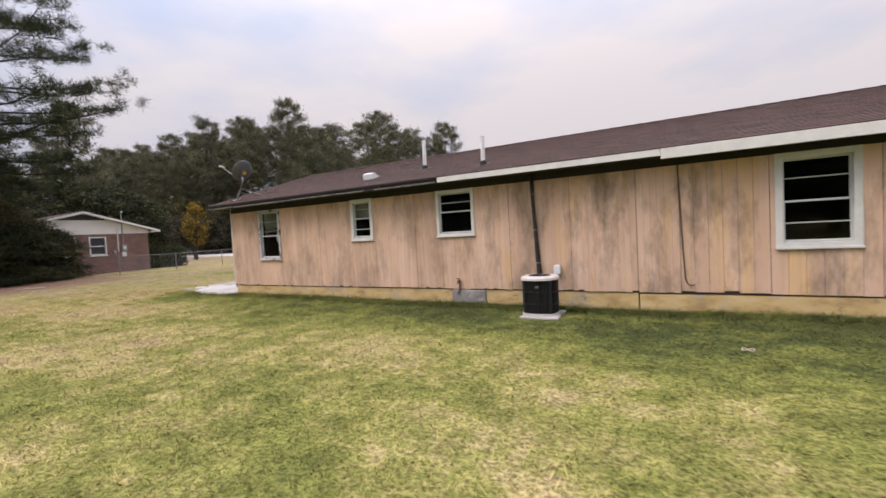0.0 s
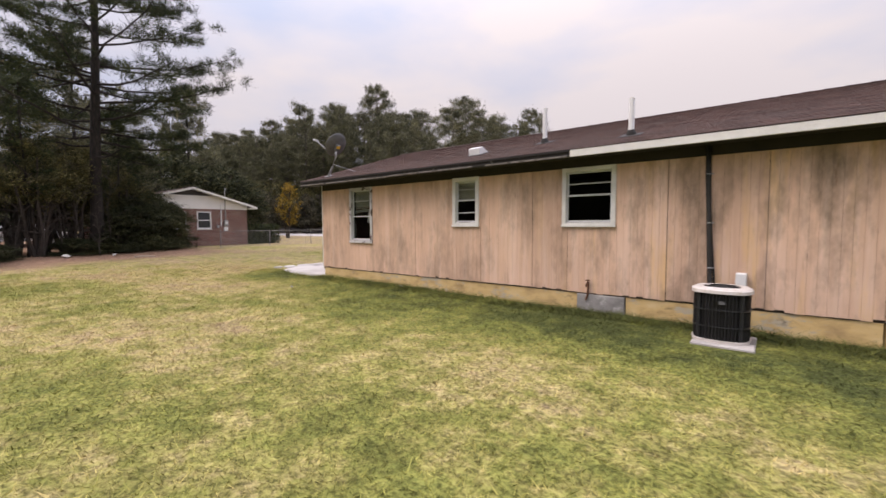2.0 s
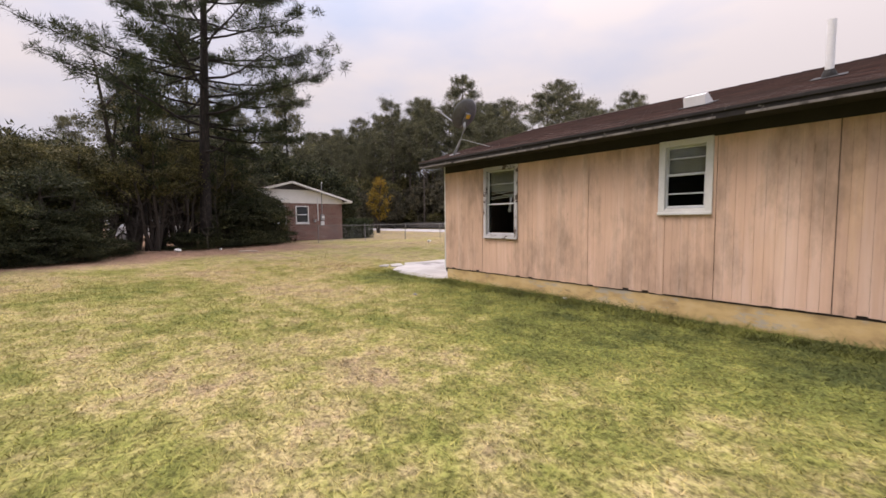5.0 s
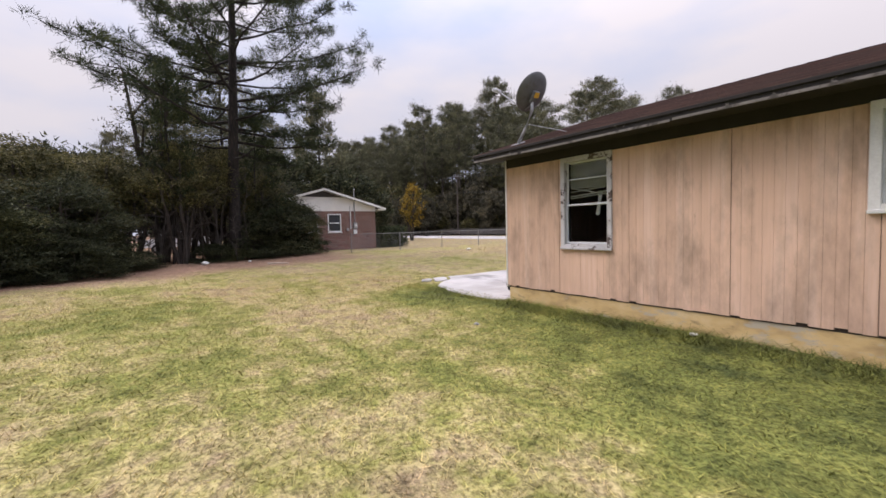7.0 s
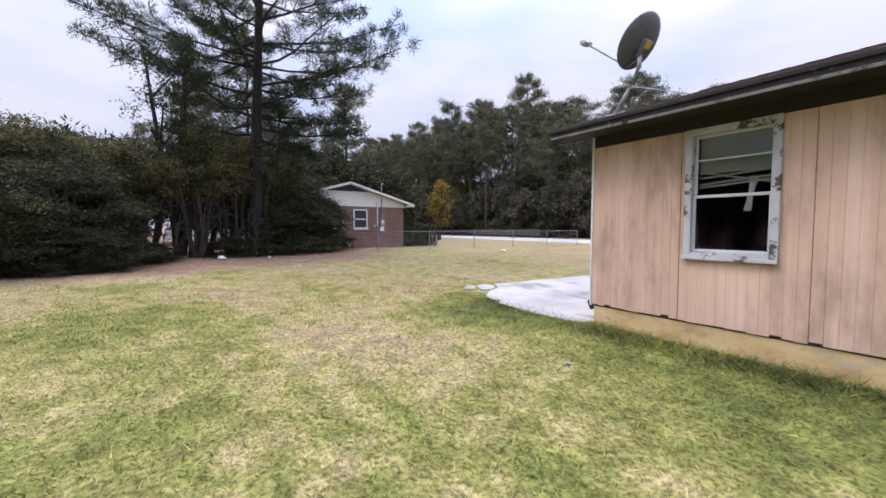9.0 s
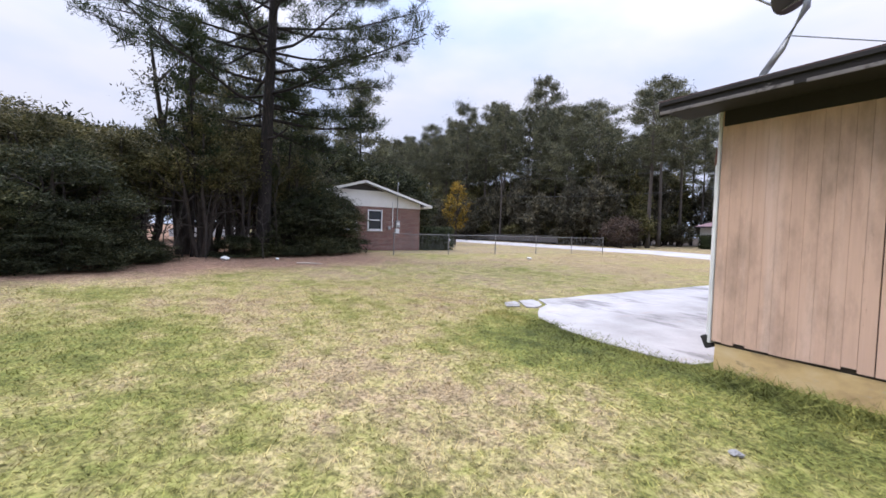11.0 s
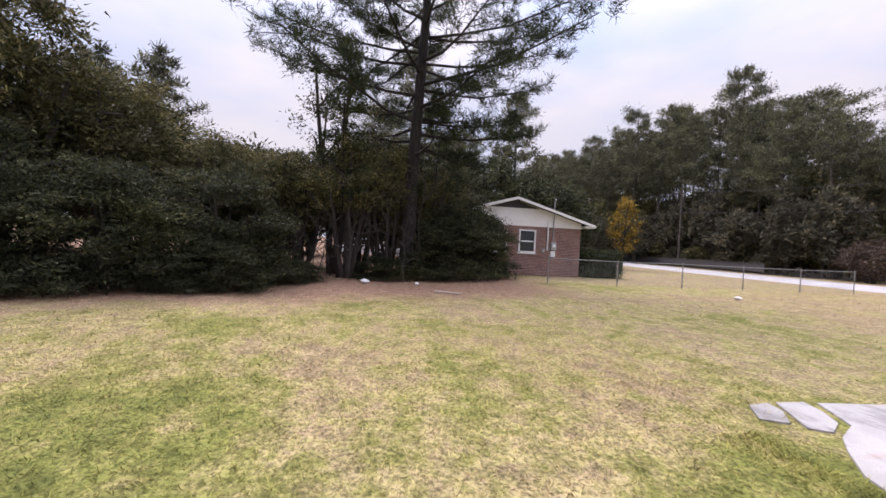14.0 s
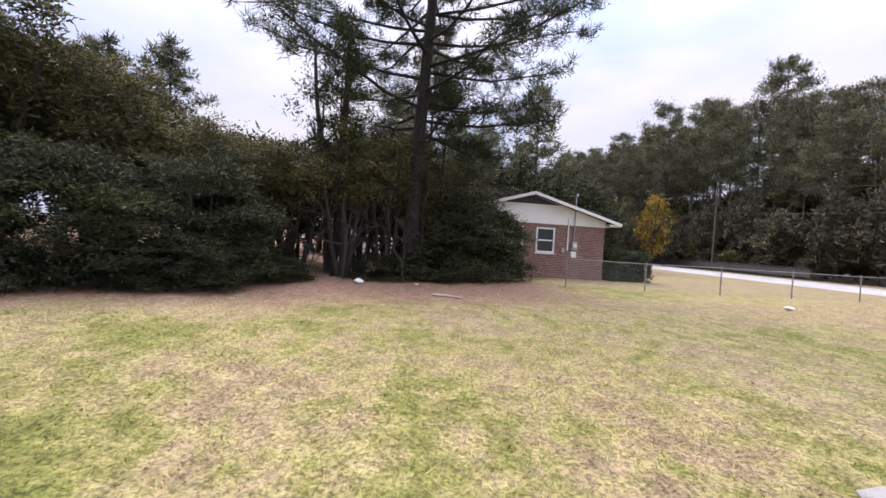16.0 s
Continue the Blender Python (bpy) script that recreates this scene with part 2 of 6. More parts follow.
def lawn_colour(k):
    """Patches of green and straw-coloured grass, bare red-brown litter under the trees."""
    x, y = k.axis("X"), k.axis("Y")
    wob = k.noise(0.9, 4)
    big = k.noise(0.32, 5, rough=0.6)
    mid = k.noise(2.1, 5, rough=0.65)
    small = k.math("MULTIPLY", k.math("SUBTRACT", k.noise(9, 4, rough=0.6), 0.5), 0.48)
    mixed = k.math("ADD", small, k.math("ADD", k.math("MULTIPLY", big, 0.95), k.math("SUBTRACT", k.math("MULTIPLY", mid, 0.72), 0.295)))
    streak = k.noise(1.0, 3, (0.22, 2.1, 1.0), 0.5)
    mixed = k.math("ADD", mixed, k.math("MULTIPLY", k.math("SUBTRACT", streak, 0.5), 0.26))
    # greener in the strip along the house, its shade painted in as darker green
    east = k.math("MULTIPLY", k.math("MAXIMUM", k.math("ADD", x, 8.0), 0.0), 0.17)
    strip = k.math("MULTIPLY", k.span(k.math("ADD", k.math("ADD", y, east), k.math("MULTIPLY", wob, 1.4)), 5.7, 8.3), k.span(x, -15.6, -13.2))
    strip = k.math("MULTIPLY", strip, k.math("SUBTRACT", 1.0, k.span(y, 9.0, 9.6)))
    # one lush patch and one worn patch on the west lawn

    def patch(px, py, rx, ry):
        ex, ey = k.math("DIVIDE", k.math("SUBTRACT", x, px), rx), k.math("DIVIDE", k.math("SUBTRACT", y, py), ry)
        d = k.math("ADD", k.math("MULTIPLY", ex, ex), k.math("MULTIPLY", ey, ey))
        return k.math("SUBTRACT", 1.0, k.span(k.math("ADD", d, k.math("MULTIPLY", k.math("SUBTRACT", wob, 0.5), 1.6)), 0.15, 1.3))

    mixed = k.math("ADD", mixed, k.math("SUBTRACT", k.math("MULTIPLY", patch(-15.6, 2.2, 1.9, 1.5), 0.11), k.math("MULTIPLY", patch(-14.4, 5.2, 3.4, 1.9), 0.07)))
    # drier towards the road and the west
    dry = k.math("ADD", k.math("MULTIPLY", k.span(y, 11, 20), 0.13), k.math("MULTIPLY", k.math("SUBTRACT", 1.0, k.span(x, -21, -12)), 0.085))
    mixed = k.math("SUBTRACT", k.math("ADD", mixed, k.math("ADD", k.math("MULTIPLY", strip, k.math("ADD", k.math("MULTIPLY", k.span(x, -9.0, -5.0), 0.10), 0.27)), k.math("MULTIPLY", k.span(x, -10, -2), 0.055))), dry)
    col = k.ramp(mixed, [(0.32, (0.40, 0.305, 0.175)), (0.44, (0.43, 0.36, 0.165)), (0.56, (0.31, 0.288, 0.096)), (0.68, (0.225, 0.232, 0.062)), (0.82, (0.150, 0.166, 0.044)), (0.98, (0.080, 0.096, 0.030))])
    col = k.mix(0.7, col, k.ramp(k.noise(3.2, 5, rough=0.6), [(0.34, 0.62), (0.62, 1.12)]), "MULTIPLY")
    edge = k.math("ADD", x, k.math("ADD", k.math("MULTIPLY", wob, 3.0), k.math("MULTIPLY", y, 0.25)))
    litter = k.math("MULTIPLY", k.math("SUBTRACT", 1.0, k.span(edge, -21.0, -18.2)), 0.88)
    litter = k.math("MULTIPLY", litter, k.math("SUBTRACT", 1.0, k.span(y, 9.0, 13.0)))
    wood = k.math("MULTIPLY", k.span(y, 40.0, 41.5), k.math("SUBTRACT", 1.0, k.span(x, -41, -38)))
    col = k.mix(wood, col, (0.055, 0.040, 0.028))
    return k.mix(litter, col, k.ramp(k.noise(5, 5), [(0.3, (0.23, 0.125, 0.092)), (0.7, (0.42, 0.265, 0.195))]))


k = Nodes("lawn_soil")
col = k.mix(0.8, lawn_colour(k), k.ramp(k.noise(24, 5, rough=0.7), [(0.38, 0.15), (0.60, 1.0)]), "MULTIPLY")
M_LAWN = k.finish(col, 0.95, k.noise(38, 5), 0.6, 0.02, spec=0.1)
k = Nodes("grass_blades")
tone = k.ramp(k.island(), [(0.0, (0.55, 0.50, 0.42)), (0.35, (0.95, 0.95, 0.88)), (0.7, (1.15, 1.12, 1.05)), (1.0, (1.5, 1.42, 1.25))])
M_BLADE = k.finish(k.mix(1.0, lawn_colour(k), tone, "MULTIPLY"), 0.75, spec=0.2)


def siding(name, c_main, c_pale, c_yellow):
    k = Nodes(name)
    run = k.noise(1.0, 6, (5.5, 5.5, 0.32), 0.62)
    fine = k.noise(1.0, 5, (34, 34, 0.9), 0.6)
    col = k.ramp(run, [(0.30, tuple(0.92 * v for v in c_main)), (0.48, c_main), (0.66, c_pale)])
    yellow = k.ramp(k.noise(1.0, 5, (4.2, 4.2, 0.5), 0.6), [(0.55, 0.0), (0.72, 1.0)])
    lowdown = k.math("MULTIPLY", yellow, k.math("MULTIPLY", k.span(k.axis("X"), -7.0, -1.0), 0.8))
    col = k.mix(lowdown, col, c_yellow)
    bands = k.ramp(k.noise(1.0, 4, (3.4, 3.4, 0.14), 0.5), [(0.52, 0.0), (0.66, 0.5)])
    col = k.mix(k.math("MULTIPLY", bands, k.span(k.axis("X"), 0.1, 0.6)), col, c_yellow)
    col = k.mix(0.15, col, k.ramp(fine, [(0.3, 0.45), (0.65, 1.0)]), "MULTIPLY")
    mould = k.ramp(k.noise(1.3, 7, (1.6, 1.6, 0.55), 0.68), [(0.47, 0.0), (0.68, 0.85)])
    col = k.mix(k.math("MULTIPLY", mould, k.ramp(k.span(k.axis("X"), -6.0, -1.0), [(0.0, 0.7), (1.0, 1.0)])), col, (0.19, 0.145, 0.105))
    blotch = k.ramp(k.noise(0.55, 5), [(0.35, 0.80), (0.65, 1.06)])
    col = k.mix(0.8, col, blotch, "MULTIPLY")
    col = k.mix(1.0, col, k.ramp(k.each(), [(0.0, 0.90), (1.0, 1.07)]), "MULTIPLY")
    drip = k.ramp(k.noise(1.0, 6, (11, 11, 1.6), 0.7), [(0.66, 0.0), (0.74, 0.6)])
    col = k.mix(drip, col, (0.17, 0.10, 0.06))
    return k.finish(col, 0.85, fine, 0.5, 0.006, spec=0.25)


M_SIDING = siding("painted_plywood_siding", (0.67, 0.455, 0.335), (0.74, 0.535, 0.42), (0.76, 0.50, 0.23))
M_SEAM = plain("dark_joint", (0.06, 0.045, 0.035), rough=0.9)
k = Nodes("painted_concrete_foot")
col = k.ramp(k.noise(2.2, 6, (1, 1, 2.0)), [(0.32, (0.36, 0.25, 0.12)), (0.5, (0.56, 0.40, 0.18)), (0.7, (0.63, 0.49, 0.27))])
bare = k.ramp(k.noise(1.9, 8, (1, 1, 2.4), 0.7), [(0.56, 0.0), (0.63, 1.0)])
col = k.mix(bare, col, (0.42, 0.37, 0.28))
col = k.mix(k.ramp(k.noise(3.1, 7, (1, 1, 1.6), 0.7), [(0.60, 0.0), (0.70, 0.8)]), col, (0.13, 0.105, 0.065))
M_FOOT = k.finish(col, 0.9, k.noise(30, 5), 0.5, 0.006)
M_BLOCK = plain("bare_grey_concrete", (0.33, 0.32, 0.31), 0.55, 5, 70, 0.9, bump=0.5, stain=(0.5, 0.49, 0.47))
M_WHITE = plain("weathered_white_paint", (0.74, 0.74, 0.72), 0.85, 5, 80, 0.55, stain=(0.50, 0.45, 0.38), stain_at=(0.64, 0.74))
M_PEEL = plain("peeling_grey_white_paint", (0.58, 0.57, 0.58), 0.75, 3.2, 60, 0.75, stain=(0.085, 0.062, 0.055), stain_at=(0.55, 0.60), bump=0.6)
M_SASH = plain("aluminium_white_sash", (0.62, 0.64, 0.66), 0.85, 6, 90, 0.4)
M_FASCIA_DARK = plain("rotting_dark_fascia", (0.018, 0.015, 0.014), 0.5, 4, 50, 0.9, stain=(0.16, 0.145, 0.135), stain_at=(0.62, 0.68), bump=0.6)
M_STRIP = plain("weathered_grey_white_strip", (0.19, 0.172, 0.16), 0.6, 4, 50, 0.8, stain=(0.05, 0.042, 0.038), stain_at=(0.54, 0.62), bump=0.5)
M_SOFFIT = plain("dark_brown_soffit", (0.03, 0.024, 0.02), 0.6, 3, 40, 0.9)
k = Nodes("brown_asphalt_shingles")
col = k.ramp(k.island(), [(0.0, (0.048, 0.025, 0.020)), (0.5, (0.066, 0.034, 0.027)), (1.0, (0.084, 0.043, 0.034))])
col = k.mix(0.5, col, k.ramp(k.noise(140, 3), [(0.3, 0.35), (0.7, 1.25)]), "MULTIPLY")
col = k.mix(k.ramp(k.noise(0.9, 6), [(0.5, 0.0), (0.75, 0.6)]), col, (0.045, 0.032, 0.028))
M_SHINGLE = k.finish(col, 0.9, k.noise(160, 3), 0.5, 0.004)
k = Nodes("window_glass")
k.bsdf.inputs["Transmission Weight"].default_value = 1.0
k.bsdf.inputs["IOR"].default_value = 1.28
M_GLASS = k.finish(k.ramp(k.noise(2.0, 3), [(0.3, (0.72, 0.76, 0.78)), (0.7, (0.90, 0.93, 0.94))]), k.ramp(k.noise(6, 4), [(0.4, 0.01), (0.8, 0.07)]))
M_BLIND = plain("dusty_blind_slats", (0.46, 0.46, 0.38), 0.8, 6, 40, 0.6)
M_CLOTH = plain("white_curtain_cloth", (0.70, 0.69, 0.66), 0.8, 10, 120, 0.9)
# near-black colour paints in the darkness of the rooms behind the glass
M_ROOM = plain("near_black_room_shade", (0.035, 0.034, 0.034), 0.8, 2, 40, 0.9)
k = Nodes("driveway_concrete")
col = k.ramp(k.noise(0.8, 7, rough=0.65), [(0.34, (0.33, 0.312, 0.296)), (0.62, (0.48, 0.455, 0.438))])
col = k.mix(k.ramp(k.noise(0.42, 7, (1.0, 2.3, 1), 0.7), [(0.535, 0.0), (0.63, 0.85)]), col, (0.15, 0.14, 0.135))
col = k.mix(k.ramp(k.noise(0.9, 6, (3.2, 0.5, 1), 0.6), [(0.62, 0.0), (0.72, 0.6)]), col, (0.42, 0.30, 0.24))
col = k.mix(0.25, col, k.ramp(k.noise(60, 4), [(0.3, 0.4), (0.7, 1.0)]), "MULTIPLY")
M_CONCRETE = k.finish(col, 0.9, k.noise(40, 5), 0.4, 0.006)
k = Nodes("pale_road_asphalt")
col = k.ramp(k.noise(0.5, 6), [(0.3, (0.31, 0.295, 0.295)), (0.7, (0.43, 0.41, 0.41))])
M_ROAD = k.finish(col, 0.9, k.noise(50, 4), 0.4, 0.006)
M_AC = plain("charcoal_steel_louvres", (0.035, 0.036, 0.04), 0.7, 8, 60, 0.45, 0.3)
M_AC_TOP = plain("sun_faded_white_steel", (0.62, 0.58, 0.55), 0.8, 7, 60, 0.5, stain=(0.34, 0.27, 0.20))
M_PVC = plain("white_plastic", (0.78, 0.79, 0.80), 0.9, 6, 60, 0.35)
M_BLACK = plain("black_rubber_insulation", (0.022, 0.02, 0.019), 0.7, 9, 60, 0.7)
M_GALV = plain("galvanised_steel", (0.42, 0.43, 0.44), 0.75, 9, 80, 0.45, 0.7)
M_DISH = plain("grey_dish_steel", (0.16, 0.165, 0.175), 0.75, 5, 60, 0.5, 0.2, stain=(0.10, 0.09, 0.08))
M_FENCE = plain("weathered_fence_steel", (0.25, 0.245, 0.24), 0.7, 9, 80, 0.6, 0.3)
M_RUST = plain("rusty_iron", (0.17, 0.075, 0.04), 0.5, 12, 70, 0.85)
M_YELLOW = plain("yellow_sticker", (0.70, 0.42, 0.05), 0.9)
k = Nodes("pine_bark")
bark = k.noise(1.0, 6, (16, 16, 3.0), 0.65)
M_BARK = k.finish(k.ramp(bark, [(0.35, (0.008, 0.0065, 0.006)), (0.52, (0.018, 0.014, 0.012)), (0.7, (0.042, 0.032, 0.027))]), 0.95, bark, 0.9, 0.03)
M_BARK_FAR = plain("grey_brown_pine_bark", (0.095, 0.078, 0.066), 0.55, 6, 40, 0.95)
M_POLE = plain("weathered_pole_wood", (0.11, 0.09, 0.078), 0.6, 10, 60, 0.9)
M_SAPLING = plain("grey_sapling_bark", (0.060, 0.050, 0.042), 0.6, 10, 60, 0.9)
M_TWIG = plain("dark_bush_stems", (0.055, 0.043, 0.035), 0.6, 10, 60, 0.9)


def leaves(name, stops, through_light=0.25, rough=0.6):
    k = Nodes(name)
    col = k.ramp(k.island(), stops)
    # mottling paints shaded gaps cool and dark, sunlit sprays warm and bright
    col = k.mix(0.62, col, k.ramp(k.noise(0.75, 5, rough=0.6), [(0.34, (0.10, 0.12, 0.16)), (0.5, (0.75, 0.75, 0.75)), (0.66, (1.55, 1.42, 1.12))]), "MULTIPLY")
    mat = k.finish(col, rough, spec=0.12)
    glow = k.n.new("ShaderNodeBsdfTranslucent")
    k.link(col, glow.inputs["Color"])
    ms = k.n.new("ShaderNodeMixShader")
    ms.inputs[0].default_value = through_light
    k.link(k.bsdf.outputs[0], ms.inputs[1])
    k.link(glow.outputs[0], ms.inputs[2])
    k.link(ms.outputs[0], k.n["Material Output"].inputs[0])
    return mat


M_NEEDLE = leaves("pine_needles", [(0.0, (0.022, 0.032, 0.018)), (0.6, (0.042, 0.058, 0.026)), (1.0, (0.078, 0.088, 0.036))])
# needle colours lifted paler, with the distant wood's haze mixed in
M_NEEDLE_FAR = leaves("hazed_pine_needles", [(0.0, (0.060, 0.064, 0.040)), (0.6, (0.118, 0.122, 0.072)), (1.0, (0.22, 0.215, 0.13))])
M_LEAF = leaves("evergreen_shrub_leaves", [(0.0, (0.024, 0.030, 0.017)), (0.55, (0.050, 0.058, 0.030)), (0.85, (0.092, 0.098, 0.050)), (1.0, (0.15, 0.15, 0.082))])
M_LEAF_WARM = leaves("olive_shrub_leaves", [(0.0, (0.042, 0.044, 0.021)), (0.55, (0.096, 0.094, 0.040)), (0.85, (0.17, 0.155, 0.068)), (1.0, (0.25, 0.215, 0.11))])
# leaf colours of the wood also hold its haze as a paler tone
M_LEAF_WOOD = leaves("hazed_woodland_leaves", [(0.0, (0.050, 0.048, 0.034)), (0.6, (0.096, 0.090, 0.062)), (1.0, (0.17, 0.155, 0.105))])
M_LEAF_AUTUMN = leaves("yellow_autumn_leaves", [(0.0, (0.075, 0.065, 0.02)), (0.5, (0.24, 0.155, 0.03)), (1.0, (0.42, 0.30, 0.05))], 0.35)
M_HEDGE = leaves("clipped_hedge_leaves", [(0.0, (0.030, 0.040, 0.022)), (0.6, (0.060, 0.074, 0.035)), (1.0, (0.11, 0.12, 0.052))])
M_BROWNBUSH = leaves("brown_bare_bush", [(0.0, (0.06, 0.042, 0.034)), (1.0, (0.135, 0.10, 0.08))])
k = Nodes("red_brick_wall")
bt = k.n.new("ShaderNodeTexBrick")
sw = k.n.new("ShaderNodeCombineXYZ")
k.link(k.axis("Y"), sw.inputs[0])
k.link(k.axis("Z"), sw.inputs[1])
k.link(sw.outputs[0], bt.inputs["Vector"])
bt.inputs["Color1"].default_value, bt.inputs["Color2"].default_value = (0.105, 0.040, 0.032, 1), (0.21, 0.086, 0.068, 1)
bt.inputs["Mortar"].default_value = (0.34, 0.29, 0.26, 1)
for key, val in (("Scale", 1.0), ("Mortar Size", 0.009), ("Brick Width", 0.21), ("Row Height", 0.077)):
    bt.inputs[key].default_value = val
col = k.mix(0.5, bt.outputs["Color"], k.ramp(k.noise(1.1, 5), [(0.3, 0.5), (0.7, 1.15)]), "MULTIPLY")
M_BRICK = k.finish(col, 0.9, bt.outputs["Fac"], -0.6, 0.01)
M_GABLE = plain("white_gable_boards", (0.84, 0.83, 0.82), 0.9, 2, 40, 0.6)
M_PINKROOF = plain("faded_red_metal_roof", (0.42, 0.25, 0.25), 0.8, 1.5, 30, 0.5)
M_DARKTRIM = plain("dark_painted_trim", (0.05, 0.045, 0.05), 0.8, 4, 40, 0.7)
M_CARPAINT = plain("white_car_paint", (0.75, 0.76, 0.78), 0.95, 3, 60, 0.25)
M_TYRE = plain("black_tyre_rubber", (0.02, 0.02, 0.02), 0.8, 8, 60, 0.85)
M_DARKGLASS = plain("dark_tinted_glass", (0.015, 0.017, 0.02), 0.9, 3, 30, 0.08)
M_PAPER = plain("white_litter_paper", (0.78, 0.77, 0.74), 0.85, 12, 60, 0.8)
M_STRAW = plain("bleached_stick_wood", (0.52, 0.44, 0.36), 0.7, 12, 60, 0.8)
M_WIRE = plain("dark_cable", (0.03, 0.03, 0.032), 0.8, 9, 60, 0.6)

# ---------- ground ----------


def grid_axis(lo, a, b, hi, near, far):
    mid = list(np.arange(a, b + 1e-6, near))
    left = [a - d for d in far if a - d > lo] + [lo]
    right = [b + d for d in far if b + d < hi] + [hi]
    return sorted(set(left)) + mid + sorted(set(right))


STEPS = (1, 2.5, 5, 8, 12, 18, 26, 40, 60, 90, 150, 300, 600)
gx = grid_axis(-1500, -31, 6, 1500, 0.25, STEPS)
gy = grid_axis(-1500, -8, 29, 1500, 0.25, STEPS)
g = Shape()
g.v = [(x, y, ground_z(x, y)) for y in gy for x in gx]
nx = len(gx)
g.f = [(j * nx + i, j * nx + i + 1, (j + 1) * nx + i + 1, (j + 1) * nx + i) for j in range(len(gy) - 1) for i in range(nx - 1)]
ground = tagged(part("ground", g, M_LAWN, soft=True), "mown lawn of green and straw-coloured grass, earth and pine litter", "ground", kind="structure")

# road along y, with a raised crown over the verge
g = Shape()
rx = [-1400, -300, -120] + list(range(-100, 41, 10)) + [120, 300, 1400]
for x in rx:
    z = ground_z(max(-60, min(x, 30)), 33)
    for y, dz in ((30.1, -0.10), (30.3, 0.02), (33.9, 0.08), (37.4, 0.02), (37.6, -0.10)):
        g.v.append((x, y + 0.15 * math.sin(x * 0.21), z + dz))
g.f = [(i * 5 + j, i * 5 + j + 1, i * 5 + j + 6, i * 5 + j + 5) for i in range(len(rx) - 1) for j in range(4)]
tagged(part("road", g, M_ROAD, soft=True), "pale grey asphalt country road beyond the lawn", "road", kind="structure")


def blades(name, count, xr, yr, h0, h1, w, seed, keep):
    rng = np.random.default_rng(seed)
    x, y = rng.uniform(*xr, count), rng.uniform(*yr, count)
    ok = keep(x, y, rng)
    x, y = x[ok], y[ok]
    n = len(x)
    z = np.array([ground_z(a, b) for a, b in zip(x, y)])
    a = rng.uniform(0, math.tau, n)
    hgt = rng.uniform(h0, h1, n) * (0.6 + 0.8 * rng.random(n) ** 2)
    lean, way = rng.uniform(0.5, 2.4, n) * hgt, rng.uniform(0, math.tau, n)
    wid = w * rng.uniform(0.6, 1.4, n)
    base = np.stack([x, y, z - 0.006], 1)
    side = np.stack([np.cos(a) * wid, np.sin(a) * wid, np.zeros(n)], 1)
    tip = base + np.stack([np.cos(way) * lean, np.sin(way) * lean, hgt], 1)
    me = tri_mesh(name, np.stack([base - side, base + side, tip], 1), n)
    me.materials.append(M_BLADE)
    return me


def clear(x, y):
    """Off the drive, the house and the unit's pad."""
    drive = (x > -15.5 + 0.03 * (y - 9)) & (x < -11.3) & (y > np.where(x < -14.3, 8.5 - 0.6 * (x + 14.9), np.where(x < -13.5, 7.9, 7.68)))
    house = (x > -11.45) & (y > 7.66)
    pad = (x > -2.25) & (x < -1.2) & (y > 6.35) & (y < 7.35)
    return ~(drive | house | pad)


tagged(new("lawn_grass", blades("lawn_grass", 480000, (-21, 3.2), (-2.4, 9.6), 0.018, 0.05, 0.0048, 3, lambda x, y, r: clear(x, y) & (r.random(len(x)) < np.clip((x + 21) / 5, 0, 1)) & (r.random(len(x)) < np.clip((y + 2.4) / 2, 0, 1)) & ((y < 8.2) | (r.random(len(x)) < 0.5)))),
       "short mixed green and dry lawn grass", "grass", kind="stuff")
tagged(new("far_lawn_grass", blades("far_lawn_grass", 190000, (-29, 3), (-8, 28), 0.025, 0.06, 0.006, 4,
                                    lambda x, y, r: clear(x, y) & ((x < -16) | (y > 8.2) | (y < -0.4)) & ~((x < -20.8 - y * 0.25) & (r.random(len(x)) > 0.25)) & ((x < -15) | (y < 0)))),
       "sparser dry lawn grass further off", "grass", kind="stuff")
tagged(new("foundation_grass", blades("foundation_grass", 26000, (-11.3, 3.2), (7.15, 7.66), 0.05, 0.13, 0.005, 5,
                                      lambda x, y, r: clear(x, y) & (r.random(len(x)) < 0.25 + 0.75 * ((y - 7.15) / 0.5)))),
       "longer green grass along the foot of the house", "grass", kind="stuff")

tagged(new("drive_edge_grass", blades("drive_edge_grass", 9000, (-14.9, -11.4), (7.3, 7.95), 0.03, 0.075, 0.0045, 6,
                                     lambda x, y, r: r.random(len(x)) < 0.15 + 0.85 * np.clip((y - 7.3) / 0.4, 0, 1) * (y < np.where(x < -13.5, 7.88, 7.68)))),
       "longer grass hanging over the edge of the drive", "grass", kind="stuff")

# ---------- house ----------
WALL_Y, WEST, EAST, NORTH = 7.72, -11.42, 7.0, 15.1
SILL_Z, TOP_Z = 0.40, 2.76
EAVE_Y, EAVE_Z, RIDGE_Y, SLOPE = 7.28, 2.82, 11.41, 0.312
RIDGE_Z = EAVE_Z + SLOPE * (RIDGE_Y - EAVE_Y)
# outer trim of each window: x0, x1, z0, z1
WINDOWS = [(-10.19, -9.30, 1.13, 2.57), (-6.71, -6.03, 1.555, 2.58), (-4.25, -3.33, 1.55, 2.57), (1.72, 2.72, 1.11, 2.57)]


